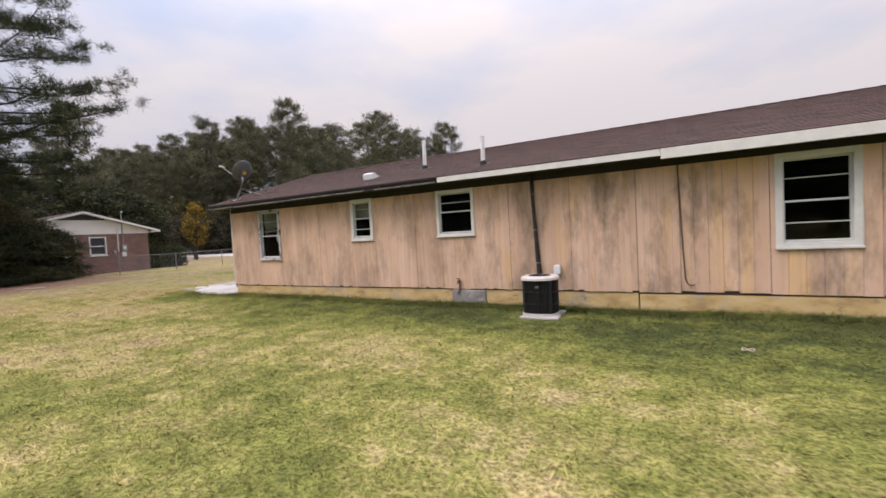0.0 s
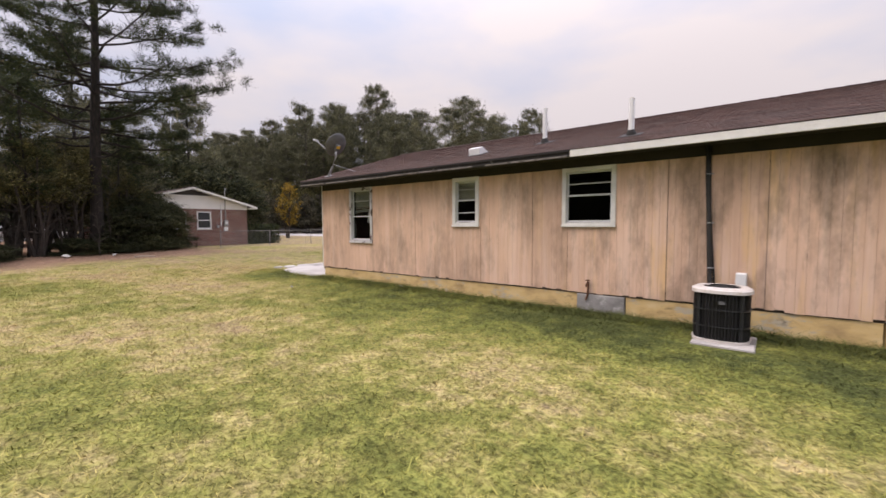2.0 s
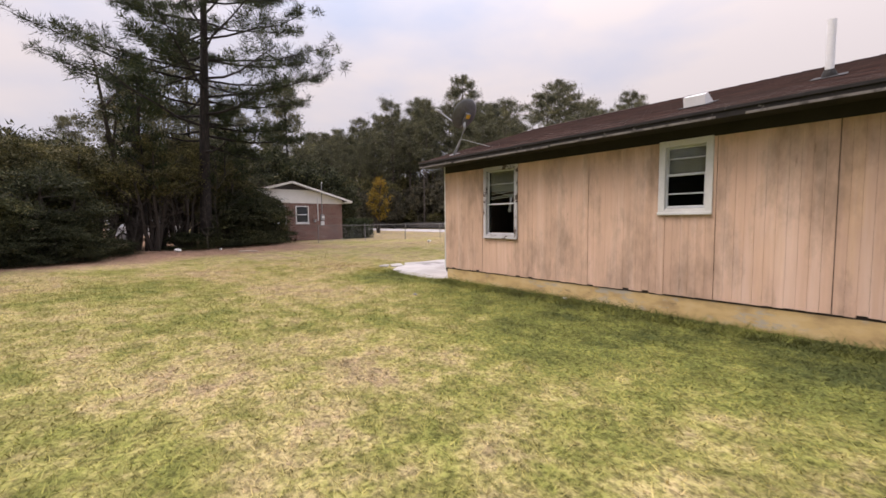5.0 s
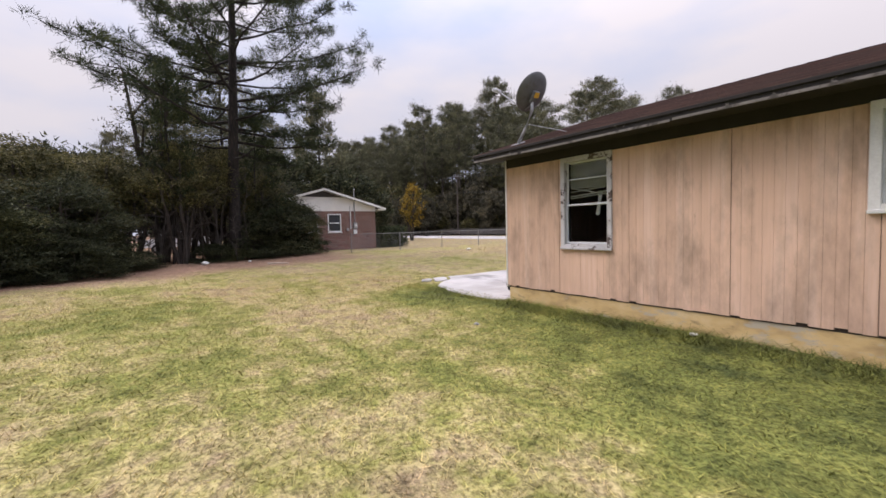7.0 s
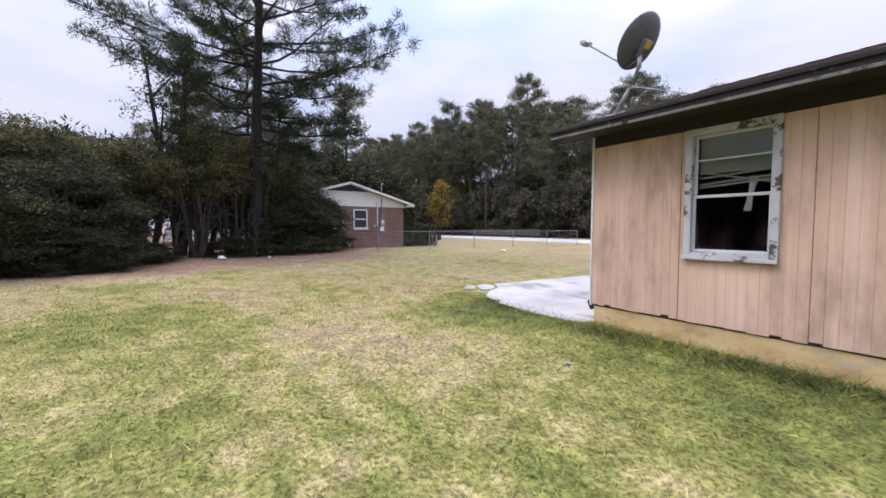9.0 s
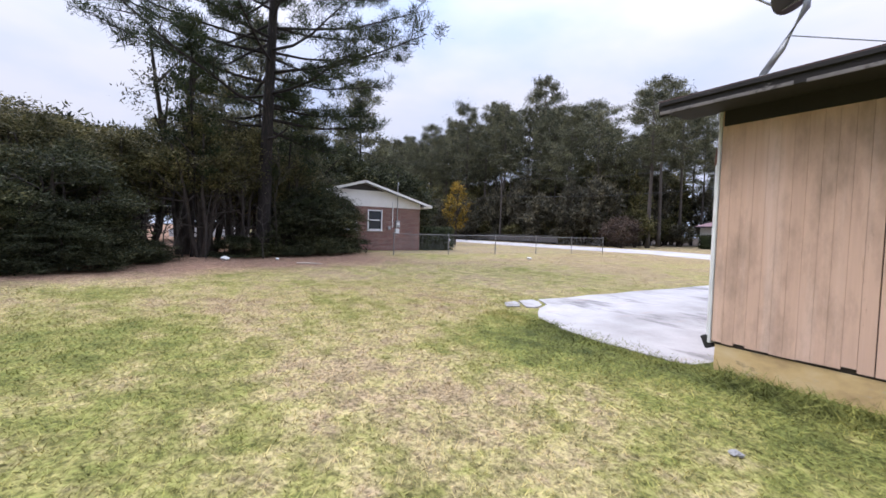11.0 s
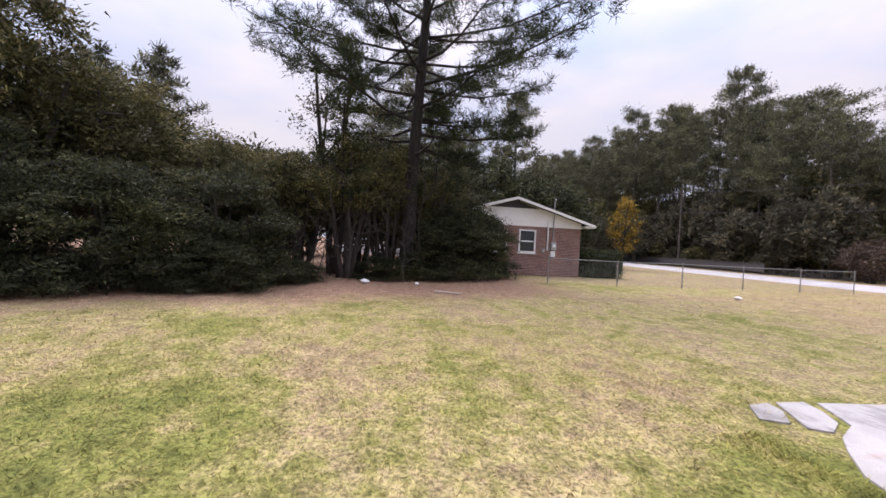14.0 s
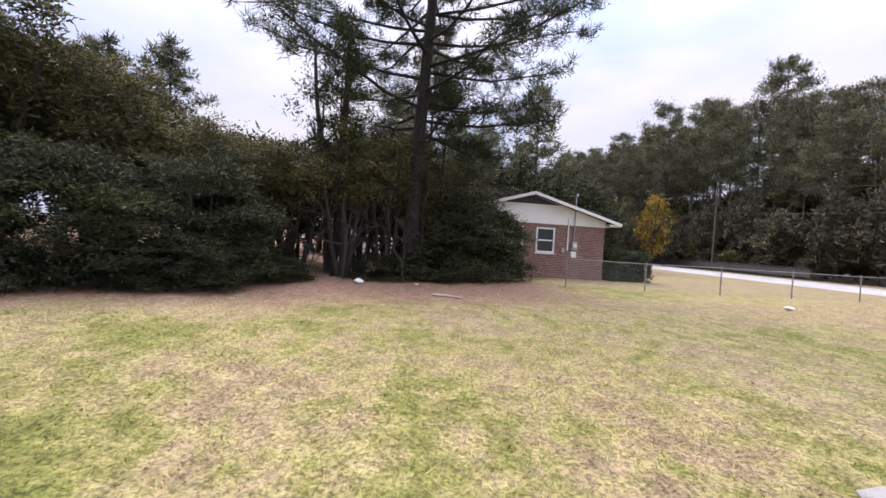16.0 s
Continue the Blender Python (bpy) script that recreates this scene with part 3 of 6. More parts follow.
def pierced(sh, x0, x1, y0, y1, z0, z1, holes):
    """A wall along x with holes cut through it."""
    xs = sorted({x0, x1, *[v for h in holes for v in h[:2] if x0 < v < x1]})
    for a, b in zip(xs, xs[1:]):
        cuts = sorted((h[2], h[3]) for h in holes if h[0] <= a + 1e-6 and h[1] >= b - 1e-6)
        z = z0
        for c0, c1 in cuts:
            if c0 > z:
                sh.box(a, b, y0, y1, z, min(c0, z1))
            z = max(z, c1)
        if z < z1:
            sh.box(a, b, y0, y1, z, z1)
    return sh


HOLES = [(a + 0.07, b - 0.07, c + 0.07, d - 0.07) for a, b, c, d in WINDOWS]
wall_south = tagged(part("wall_south", pierced(Shape(), WEST + 0.02, EAST, WALL_Y + 0.006, WALL_Y + 0.14, SILL_Z - 0.02, TOP_Z, HOLES), M_SEAM),
                    "long back wall of the house in worn tan plywood siding", "wall", kind="structure")
wall_west = part("wall_west", Shape().box(WEST, WEST + 0.12, WALL_Y + 0.15, NORTH, 0.1, TOP_Z).add(
    [(WEST + 0.01, EAVE_Y + 0.44, TOP_Z), (WEST + 0.01, 2 * RIDGE_Y - EAVE_Y - 0.44, TOP_Z), (WEST + 0.01, RIDGE_Y, RIDGE_Z - 0.12),
     (WEST + 0.11, EAVE_Y + 0.44, TOP_Z), (WEST + 0.11, 2 * RIDGE_Y - EAVE_Y - 0.44, TOP_Z), (WEST + 0.11, RIDGE_Y, RIDGE_Z - 0.12)],
    [(0, 1, 2), (5, 4, 3), (0, 2, 5, 3), (1, 4, 5, 2), (0, 3, 4, 1)]), M_SIDING)
tagged(wall_west, "tan gable end wall of the house", "wall", kind="structure")
tagged(part("wall_north", Shape().box(WEST, EAST, NORTH, NORTH + 0.12, 0.1, TOP_Z), M_SIDING), "plain front wall of the house", "wall", kind="structure")
tagged(part("wall_east", Shape().box(EAST, EAST + 0.12, WALL_Y, NORTH + 0.12, 0.1, TOP_Z), M_SIDING), "plain end wall of the house", "wall", kind="structure")
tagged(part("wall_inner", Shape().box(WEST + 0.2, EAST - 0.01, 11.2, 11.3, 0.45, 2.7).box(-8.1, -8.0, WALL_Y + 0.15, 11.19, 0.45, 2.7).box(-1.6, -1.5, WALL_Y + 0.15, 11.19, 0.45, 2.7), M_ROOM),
       "partition walls inside the house, near-black to paint in the room's shade", "wall", kind="structure")
tagged(part("floor", Shape().box(WEST + 0.14, EAST - 0.01, WALL_Y + 0.15, NORTH - 0.01, 0.38, 0.44), M_ROOM), "floor inside the house, near-black to paint in the room's shade", "floor", kind="structure")
tagged(part("ceiling", Shape().box(WEST + 0.14, EAST - 0.01, WALL_Y + 0.15, NORTH - 0.01, 2.70, 2.74), M_ROOM), "ceiling inside the house, near-black to paint in the room's shade", "ceiling", kind="structure")

# concrete foot of the wall, painted yellow, with one bare grey stretch
foundation = tagged(part("foundation", Shape().box(WEST + 0.03, -3.97, WALL_Y + 0.003, WALL_Y + 0.3, -0.1, SILL_Z - 0.02).box(-3.155, -0.23, WALL_Y + 0.003, WALL_Y + 0.3, -0.1, SILL_Z - 0.02)
                         .box(-0.205, EAST, WALL_Y - 0.02, WALL_Y + 0.3, -0.1, SILL_Z - 0.035).box(WEST + 0.03, WEST + 0.3, WALL_Y + 0.31, NORTH, -0.1, SILL_Z - 0.02), M_FOOT),
                    "concrete foundation edge in flaking ochre paint", "foundation", kind="structure")
part("bare_block", Shape().cbox(-3.96, -3.165, WALL_Y - 0.028, WALL_Y + 0.2, -0.1, SILL_Z - 0.022, 0.012), M_BLOCK, foundation, "unpainted grey concrete stretch")

# siding panels, each with its own boards between grooves
SEAMS = [-11.42, -10.24, -9.05, -7.82, -6.62, -5.99, -4.83, -4.15, -2.57, -1.36, -0.22, 0.44, 1.66, 2.93, 4.15, 5.4, 7.0]
rnd = random.Random(11)
for a, b in zip(SEAMS, SEAMS[1:]):
    wide = a > -0.2
    step = 0.203 if wide else 0.102
    n = max(2, round((b - a) / step))
    sh = Shape()
    out, drop = rnd.uniform(-0.002, 0.004), rnd.uniform(-0.012, 0.008)
    holes = [h for h in WINDOWS if h[1] > a and h[0] < b]
    holes = [(h[0] + 0.05, h[1] - 0.05, h[2] + 0.05, h[3] - 0.05) for h in holes]
    for i in range(n):
        u0, u1 = a + 0.003 + (b - a - 0.006) * i / n, a + 0.003 + (b - a - 0.006) * (i + 1) / n
        gap = 0.0045 if wide else (0.0034 if i % 2 == 0 else rnd.choice((0.0, 0.0008)))
        jag = rnd.uniform(0, 0.012) + (rnd.uniform(0.01, 0.035) if rnd.random() < 0.12 else 0)
        pierced(sh, u0 + gap / 2, u1 - gap / 2, WALL_Y - 0.016 - out + rnd.uniform(-0.0012, 0.0012), WALL_Y, SILL_Z + drop + jag, TOP_Z - 0.01, holes)
    part("siding_panel", sh, M_SIDING, wall_south)

# dark strip added along the wall top, the eave's shade put into colour
part("eave_shade_strip", Shape().cbox(WEST + 0.02, EAST, WALL_Y - 0.034, WALL_Y - 0.019, 2.565, TOP_Z - 0.03, 0.003), M_SOFFIT, wall_south, "dark strip under the eave standing in for its shade")
# corner board and downpipe on the gable end
part("corner_board", Shape().cbox(WEST - 0.035, WEST - 0.004, WALL_Y - 0.02, WALL_Y + 0.075, SILL_Z - 0.02, TOP_Z - 0.03), M_WHITE, wall_west, "white corner board, paint worn off at mid height")
pipe = thing("downpipe", "white rectangular downpipe with a rusty elbow on the corner", "downpipe", (WEST - 0.07, WALL_Y + 0.15, 0.36))
part("pipe", Shape().cbox(WEST - 0.095, WEST - 0.037, WALL_Y + 0.078, WALL_Y + 0.16, 0.42, 2.22, 0.012), M_WHITE, pipe)
part("elbow", Shape().cbox(-0.036, 0.036, -0.04, 0.04, -0.09, 0.09, 0.01, Matrix.Translation((WEST - 0.066, WALL_Y + 0.12, 2.29)) @ Matrix.Rotation(radians(3), 4, "Y")), M_RUST, pipe, "rusty red upper elbow")
part("shoe", Shape().cbox(-0.045, 0.045, -0.045, 0.045, -0.07, 0.07, 0.012, Matrix.Translation((WEST - 0.085, WALL_Y + 0.12, 0.37)) @ Matrix.Rotation(radians(-25), 4, "Y")), M_BLACK, pipe, "dark crushed outlet")

# roof: deck, lapped shingles, fascia, soffit
ROOF_W, ROOF_E = -11.82, 7.4


def roof_at(y):
    return EAVE_Z + SLOPE * (y - EAVE_Y) if y <= RIDGE_Y else RIDGE_Z - SLOPE * (y - RIDGE_Y)


roof = thing("roof", "low gable roof of brown asphalt shingles", "roof", (-3, RIDGE_Y, RIDGE_Z), kind="structure")
far_y = 2 * RIDGE_Y - EAVE_Y
deck = Shape()
deck.add([(x, y, z - d) for d in (0.0, 0.09) for x in (ROOF_W, ROOF_E) for y, z in ((EAVE_Y, EAVE_Z), (RIDGE_Y, RIDGE_Z), (far_y, EAVE_Z))],
         [(0, 3, 4, 1), (1, 4, 5, 2), (6, 7, 10, 9), (7, 8, 11, 10), (0, 1, 7, 6), (1, 2, 8, 7), (3, 9, 10, 4), (4, 10, 11, 5), (0, 6, 9, 3), (2, 5, 11, 8)])
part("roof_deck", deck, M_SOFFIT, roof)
tabs = Shape()
rnd = random.Random(5)
course, nrow = 0.145, 31
for r in range(nrow):
    y0 = EAVE_Y - 0.025 + r * course * math.cos(math.atan(SLOPE))
    x = ROOF_W - 0.02 - (0.16 if r % 2 else 0.0)
    while x < ROOF_E:
        w = 0.32
        xa, xb = max(x + 0.003, ROOF_W - 0.02), min(x + w - 0.003, ROOF_E + 0.02)
        if xb > xa:
            y1 = min(y0 + course * 1.12, RIDGE_Y)
            j = rnd.uniform(0, 0.003)
            za, zb = EAVE_Z + SLOPE * (y0 - EAVE_Y) + 0.014 + j, EAVE_Z + SLOPE * (y1 - EAVE_Y) + 0.004
            tabs.add([(xa, y0, za), (xb, y0, za), (xb, y1, zb), (xa, y1, zb), (xa, y0, za - 0.012), (xb, y0, za - 0.012)], [(0, 1, 2, 3), (4, 5, 1, 0)])
        x += w
tabs.add([(ROOF_W - 0.02, RIDGE_Y, RIDGE_Z + 0.006), (ROOF_E, RIDGE_Y, RIDGE_Z + 0.006), (ROOF_E, far_y, EAVE_Z + 0.006), (ROOF_W - 0.02, far_y, EAVE_Z + 0.006)], [(0, 1, 2, 3)])
tabs_me = bpy.data.meshes.new("shingle_courses")
tabs_me.from_pydata(tabs.v, [], tabs.f)
tagged(part("shingle_courses", tabs_me, M_SHINGLE, roof), "lapped brown shingles", kind="stuff")
cap = Shape()
for i in range(60):
    xa = ROOF_W - 0.02 + i * 0.32
    for s in (-1, 1):
        cap.add([(xa, RIDGE_Y, RIDGE_Z + 0.03), (xa + 0.34, RIDGE_Y, RIDGE_Z + 0.022), (xa + 0.34, RIDGE_Y + s * 0.14, RIDGE_Z - 0.02), (xa, RIDGE_Y + s * 0.14, RIDGE_Z - 0.012)], [(0, 1, 2, 3)])
cap_me = bpy.data.meshes.new("ridge_cap")
cap_me.from_pydata(cap.v, [], cap.f)
part("ridge_cap", cap_me, M_SHINGLE, roof)
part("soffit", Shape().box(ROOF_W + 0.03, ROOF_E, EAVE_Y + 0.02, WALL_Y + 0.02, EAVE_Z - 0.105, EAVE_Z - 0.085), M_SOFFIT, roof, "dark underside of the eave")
part("fascia_dark", Shape().cbox(ROOF_W, -3.955, EAVE_Y - 0.012, EAVE_Y + 0.015, EAVE_Z - 0.125, EAVE_Z - 0.012, 0.004)
     .cbox(ROOF_W, -3.955, EAVE_Y - 0.03, EAVE_Y - 0.014, EAVE_Z - 0.045, EAVE_Z - 0.004, 0.004), M_FASCIA_DARK, roof, "rotten fascia board with the paint gone")
for a, b, dz in ((ROOF_W + 0.01, -10.72, 0.0), (-10.64, -8.3, -0.006), (-8.27, -5.9, 0.004), (-5.6, -4.0, 0.0)):
    part("trim_strip", Shape().cbox(a, b, EAVE_Y - 0.024, EAVE_Y - 0.0125, EAVE_Z - 0.128 + dz, EAVE_Z - 0.096 + dz, 0.003), M_STRIP, roof, "weathered grey-white strip")
part("fascia_white", Shape().cbox(-3.95, 0.185, EAVE_Y - 0.02, EAVE_Y + 0.012, EAVE_Z - 0.125, EAVE_Z - 0.012, 0.005), M_WHITE, roof, "white painted fascia board")
part("fascia_deep", Shape().cbox(0.19, ROOF_E, EAVE_Y - 0.026, EAVE_Y + 0.012, EAVE_Z - 0.18, EAVE_Z - 0.012, 0.005), M_WHITE, roof, "deeper white fascia board")
ang = math.atan(SLOPE)
L = (RIDGE_Y - EAVE_Y) / math.cos(ang)
for s in (1, -1):
    m = Matrix.Translation((ROOF_W - 0.012, EAVE_Y if s > 0 else far_y, EAVE_Z - 0.02)) @ Matrix.Rotation(s * ang, 4, "X")
    part("rake_board", Shape().cbox(-0.014, 0.014, 0.0 if s > 0 else -L, L if s > 0 else 0.0, -0.12, 0.0, 0.004, m), M_FASCIA_DARK if s > 0 else M_WHITE, roof)


def box_window(i, dims, trim_mat, trim_w, bars, label):
    x0, x1, z0, z1 = dims
    w = thing("window_%d" % i, label, "window", ((x0 + x1) / 2, WALL_Y, z0), kind="structure")
    y = WALL_Y - 0.018
    f = trim_w
    part("window_frame", Shape().cbox(x0, x0 + f, y - 0.022, y + 0.10, z0, z1, 0.004).cbox(x1 - f, x1, y - 0.022, y + 0.10, z0, z1, 0.004)
         .cbox(x0 + f, x1 - f, y - 0.020, y + 0.10, z1 - f, z1 - 0.001, 0.004).cbox(x0 + f, x1 - f, y - 0.020, y + 0.10, z0 + 0.001, z0 + f * 0.95, 0.004), trim_mat, w)
    part("window_sill", Shape().cbox(x0 - 0.005, x1 + 0.005, y - 0.045, y - 0.024, z0 - 0.012, z0 + 0.03, 0.006), trim_mat, w)
    ix0, ix1, iz0, iz1 = x0 + f, x1 - f, z0 + f, z1 - f
    mid = iz0 + (iz1 - iz0) * bars["meet"]
    for name, a, b, dy in (("lower_sash", iz0, mid + 0.014, 0.028), ("upper_sash", mid - 0.014, iz1, 0.052)):
        s = 0.028
        sash = part(name, Shape().cbox(ix0, ix0 + s, y + dy, y + dy + 0.02, a, b, 0.003).cbox(ix1 - s, ix1, y + dy, y + dy + 0.02, a, b, 0.003)
                    .cbox(ix0 + s, ix1 - s, y + dy, y + dy + 0.02, b - s, b, 0.003).cbox(ix0 + s, ix1 - s, y + dy, y + dy + 0.02, a, a + s * 1.2, 0.003), M_SASH, w)
        cuts = [a + s * 1.2] + [v for v in bars["at"] if a + 0.05 < v < b - 0.05] + [b - s]
        for c in cuts[1:-1]:
            part("glazing_bar", Shape().cbox(ix0 + s, ix1 - s, y + dy - 0.002, y + dy + 0.018, c - 0.009, c + 0.009, 0.003), M_SASH, sash)
        for c0, c1 in zip(cuts, cuts[1:]):
            pane = part("pane", Shape().box(ix0 + s - 0.003, ix1 - s + 0.003, y + dy + 0.009, y + dy + 0.012, c0 - 0.004, c1 + 0.004), M_GLASS, sash)
            pane.visible_shadow = False
    return w


box_window(1, WINDOWS[0], M_PEEL, 0.075, {"meet": 0.475, "at": [2.22]}, "tall sash window in peeling dark-stained trim, broken blind behind")
box_window(2, WINDOWS[1], M_WHITE, 0.085, {"meet": 0.54, "at": [1.84, 2.33]}, "small white-trimmed sash window, half covered by a blind")
box_window(3, WINDOWS[2], M_WHITE, 0.072, {"meet": 0.53, "at": [2.29]}, "white-trimmed sash window with dark panes")
box_window(4, WINDOWS[3], M_WHITE, 0.10, {"meet": 0.49, "at": [1.50, 2.18]}, "large white-trimmed sash window with four dark lights")


def blind(x0, x1, z0, z1, sag, seed):
    """Horizontal slats on cords; the last ones hang askew."""
    b = thing("window_blind", "dusty grey slat blind behind the glass, bottom slats broken" if sag else "dusty grey slat blind drawn halfway behind the glass", "blind", ((x0 + x1) / 2, WALL_Y + 0.10, z1))
    r = random.Random(seed)
    part("head_rail", Shape().cbox(x0, x1, WALL_Y + 0.085, WALL_Y + 0.115, z1 - 0.03, z1, 0.004), M_BLIND, b)
    n = int((z1 - 0.03 - z0) / 0.022)
    for i in range(n):
        z = z1 - 0.04 - i * 0.022
        tilt = r.uniform(-0.4, 0.4)
        if sag and i > n - 5:
            tilt = r.choice((-9, 6, 13, -4))
            z -= 0.012 * (i - n + 5)
        m = Matrix.Translation(((x0 + x1) / 2, WALL_Y + 0.10, z)) @ Matrix.Rotation(radians(tilt), 4, "Y") @ Matrix.Rotation(radians(-58 + r.uniform(-4, 4)), 4, "X")
        part("slat", Shape().box(-(x1 - x0) / 2 + 0.006, (x1 - x0) / 2 - 0.006, -0.012, 0.012, -0.0006, 0.0006, m), M_BLIND, b)
    return b


blind(-10.10, -9.39, 1.98, 2.50, True, 2)
blind(-6.64, -6.10, 2.10, 2.50, False, 3)
rag = thing("curtain_strip", "torn strip of white curtain hanging in the window", "curtain", (-9.62, WALL_Y + 0.13, 1.64))
sh = Shape()
for i in range(9):
    u = i / 8
    for k2 in range(5):
        sh.v.append((-9.58 - 0.05 * u + (k2 - 2) * 0.017 * (1.3 - 0.5 * math.sin(u * 2.5)), WALL_Y + 0.135 + 0.012 * math.sin(k2 * 2.1 + u * 5), 2.02 - 0.36 * u - 0.01 * (k2 % 2)))
sh.f = [(i * 5 + q, i * 5 + q + 1, i * 5 + q + 6, i * 5 + q + 5) for i in range(8) for q in range(4)]
n0 = len(sh.v)
sh.v += [(x, y + 0.004, z) for x, y, z in sh.v]
sh.f += [tuple(n0 + q for q in reversed(f)) for f in sh.f]
part("cloth", sh, M_CLOTH, rag, soft=True)

# ---------- roof furniture ----------


def vent_pipe(x, y, h, label):
    z = roof_at(y)
    p = thing("vent_pipe", label, "vent pipe", (x, y, z), "vent pipes on the roof")
    part("pipe", Shape().tube([(x, y, z - 0.05), (x, y, z + h)], 0.047, 14).tube([(x, y, z + h - 0.002), (x, y, z + h - 0.012)], [0.041, 0.041], 14), M_PVC, p, soft=False)
    m = Matrix.Translation((x, y, z + 0.018)) @ Matrix.Rotation(ang, 4, "X")
    fl = Shape().cbox(-0.17, 0.17, -0.17, 0.17, -0.004, 0.004, 0.003, m)
    fl.lathe(None, [(0.085, 0.0), (0.07, 0.05), (0.05, 0.09)], 14, m)
    part("flashing", fl, M_BLACK, p, "black rubber flashing")


vent_pipe(-5.08, 8.75, 0.72, "tall white plastic vent pipe on the shingle roof")
vent_pipe(-3.21, 8.06, 0.62, "white plastic vent pipe near the eave of the roof")
vent = thing("roof_vent", "white metal slant-back vent on the shingle roof", "roof vent", (-6.42, 8.25, roof_at(8.25)))
m = Matrix.Translation((-6.42, 8.25, roof_at(8.25) + 0.016)) @ Matrix.Rotation(ang, 4, "X")
part("base", Shape().cbox(-0.2, 0.2, -0.2, 0.24, -0.004, 0.006, 0.003, m), M_BLACK, vent)
hood = Shape()
hv = [(-0.14, -0.15, 0.0), (0.14, -0.15, 0.0), (0.14, -0.13, 0.14), (-0.14, -0.13, 0.14), (-0.14, 0.2, 0.0), (0.14, 0.2, 0.0), (0.14, 0.0, 0.15), (-0.14, 0.0, 0.15)]
hood.add([m @ Vector(p) for p in hv], [(0, 1, 2, 3), (3, 2, 6, 7), (7, 6, 5, 4), (0, 3, 7, 4), (1, 5, 6, 2)])
part("hood", hood, M_PVC, vent, "white hood")

dish = thing("satellite_dish", "grey satellite dish on a bent steel mast at the roof corner", "satellite dish", (-11.05, 7.75, roof_at(7.75)))
base = Vector((-11.12, 7.72, roof_at(7.72) + 0.02))
knee, head = Vector((-10.98, 7.74, base.z + 0.22)), Vector((-10.83, 7.76, 3.50))
part("foot_plate", Shape().cbox(-0.08, 0.08, -0.1, 0.1, -0.006, 0.006, 0.003, Matrix.Translation(base) @ Matrix.Rotation(ang, 4, "X")), M_GALV, dish)
part("mast", Shape().tube([base, knee, head, head + Vector((0.005, 0, 0.16))], 0.029, 10), M_GALV, dish, soft=True)
for q in ((-10.3, 8.0),):
    part("strut", Shape().tube([knee + (head - knee) * 0.3, (q[0], q[1], roof_at(q[1]) + 0.02)], 0.006, 8), M_GALV, dish)
aim = Vector((-0.78, 0.10, 0.58)).normalized()     # where the bowl faces
DC = Vector((-10.80, 7.78, 3.78))
turn = aim.to_track_quat("Z", "Y").to_matrix().to_4x4()
dm = Matrix.Translation(DC) @ turn
bowl = Shape()
prof = [(0.001, 0.0), (0.08, 0.004), (0.16, 0.018), (0.24, 0.042), (0.30, 0.068), (0.315, 0.08), (0.318, 0.072), (0.30, 0.058), (0.24, 0.030), (0.16, 0.007), (0.08, -0.006), (0.001, -0.010)]
bowl.lathe(None, prof, 32, dm @ Matrix.Diagonal((0.94, 1.09, 1.05, 1)))
part("bowl", bowl, M_DISH, dish, "oval grey steel bowl", soft=True)
part("back_bracket", Shape().cbox(-0.06, 0.06, -0.16, 0.06, -0.09, -0.012, 0.01, dm), M_DISH, dish)
part("sticker", Shape().cbox(-0.05, 0.05, -0.04, 0.05, -0.096, -0.0905, 0.002, dm), M_YELLOW, dish, "faded yellow sticker")
low = dm @ Vector((0, -0.30, 0.05))
tip = Vector((-11.52, 7.60, 4.00))
part("feed_arm", Shape().tube([dm @ Vector((0, -0.20, -0.03)), low, tip], 0.013, 8), M_GALV, dish)
fm = Matrix.Translation(tip) @ (DC - tip).to_track_quat("Z", "Y").to_matrix().to_4x4()
part("receiver", Shape().cbox(-0.07, 0.07, -0.03, 0.03, -0.06, 0.03, 0.012, fm).tube([fm @ Vector((0.03, 0, 0.03)), fm @ Vector((0.03, 0, 0.07))], 0.025, 12).tube([fm @ Vector((-0.035, 0, 0.03)), fm @ Vector((-0.035, 0, 0.07))], 0.025, 12), M_GALV, dish, "twin feed horn")

# ---------- beside the wall ----------
AX, AY = -1.75, 6.98
az0 = ground_z(AX, AY)
pad = tagged(part("equipment_pad", Shape().cbox(AX - 0.33, AX + 0.33, AY - 0.40, AY + 0.34, az0 - 0.08, az0 + 0.03, 0.012), M_CONCRETE), "square concrete pad in the grass", "concrete pad")
unit = thing("air_conditioner", "charcoal outdoor air conditioner with a faded white top", "air conditioner", (AX, AY, az0 + 0.03))
b0 = az0 + 0.031
part("base_pan", Shape().lathe((AX, AY, b0), [(0.30, 0.0), (0.335, 0.0), (0.335, 0.035), (0.30, 0.035)], 40, square=0.45), M_AC_TOP, unit)
part("coil", Shape().lathe((AX, AY, b0), [(0.285, 0.036), (0.285, 0.645)], 40, square=0.45), M_BLACK, unit)
nf = 56
fin = Shape()
for i in range(nf):
    a = i * math.tau / nf
    c, s = abs(math.cos(a)), abs(math.sin(a))
    rr = 0.312 * (1 + 0.45 * (1 / (c ** 6 + s ** 6) ** (1 / 6) - 1))
    m = Matrix.Translation((AX + rr * math.cos(a), AY + rr * math.sin(a), b0)) @ Matrix.Rotation(a, 4, "Z")
    fin.box(-0.012, 0.012, -0.0045, 0.0045, 0.036, 0.645, m)
part("grille", fin, M_AC, unit, "vertical dark louvres")
for hz in (0.20, 0.42):
    part("band", Shape().lathe((AX, AY, b0 + hz), [(0.318, 0.0), (0.330, 0.0), (0.330, 0.018), (0.318, 0.018)], 40, square=0.45), M_AC, unit)
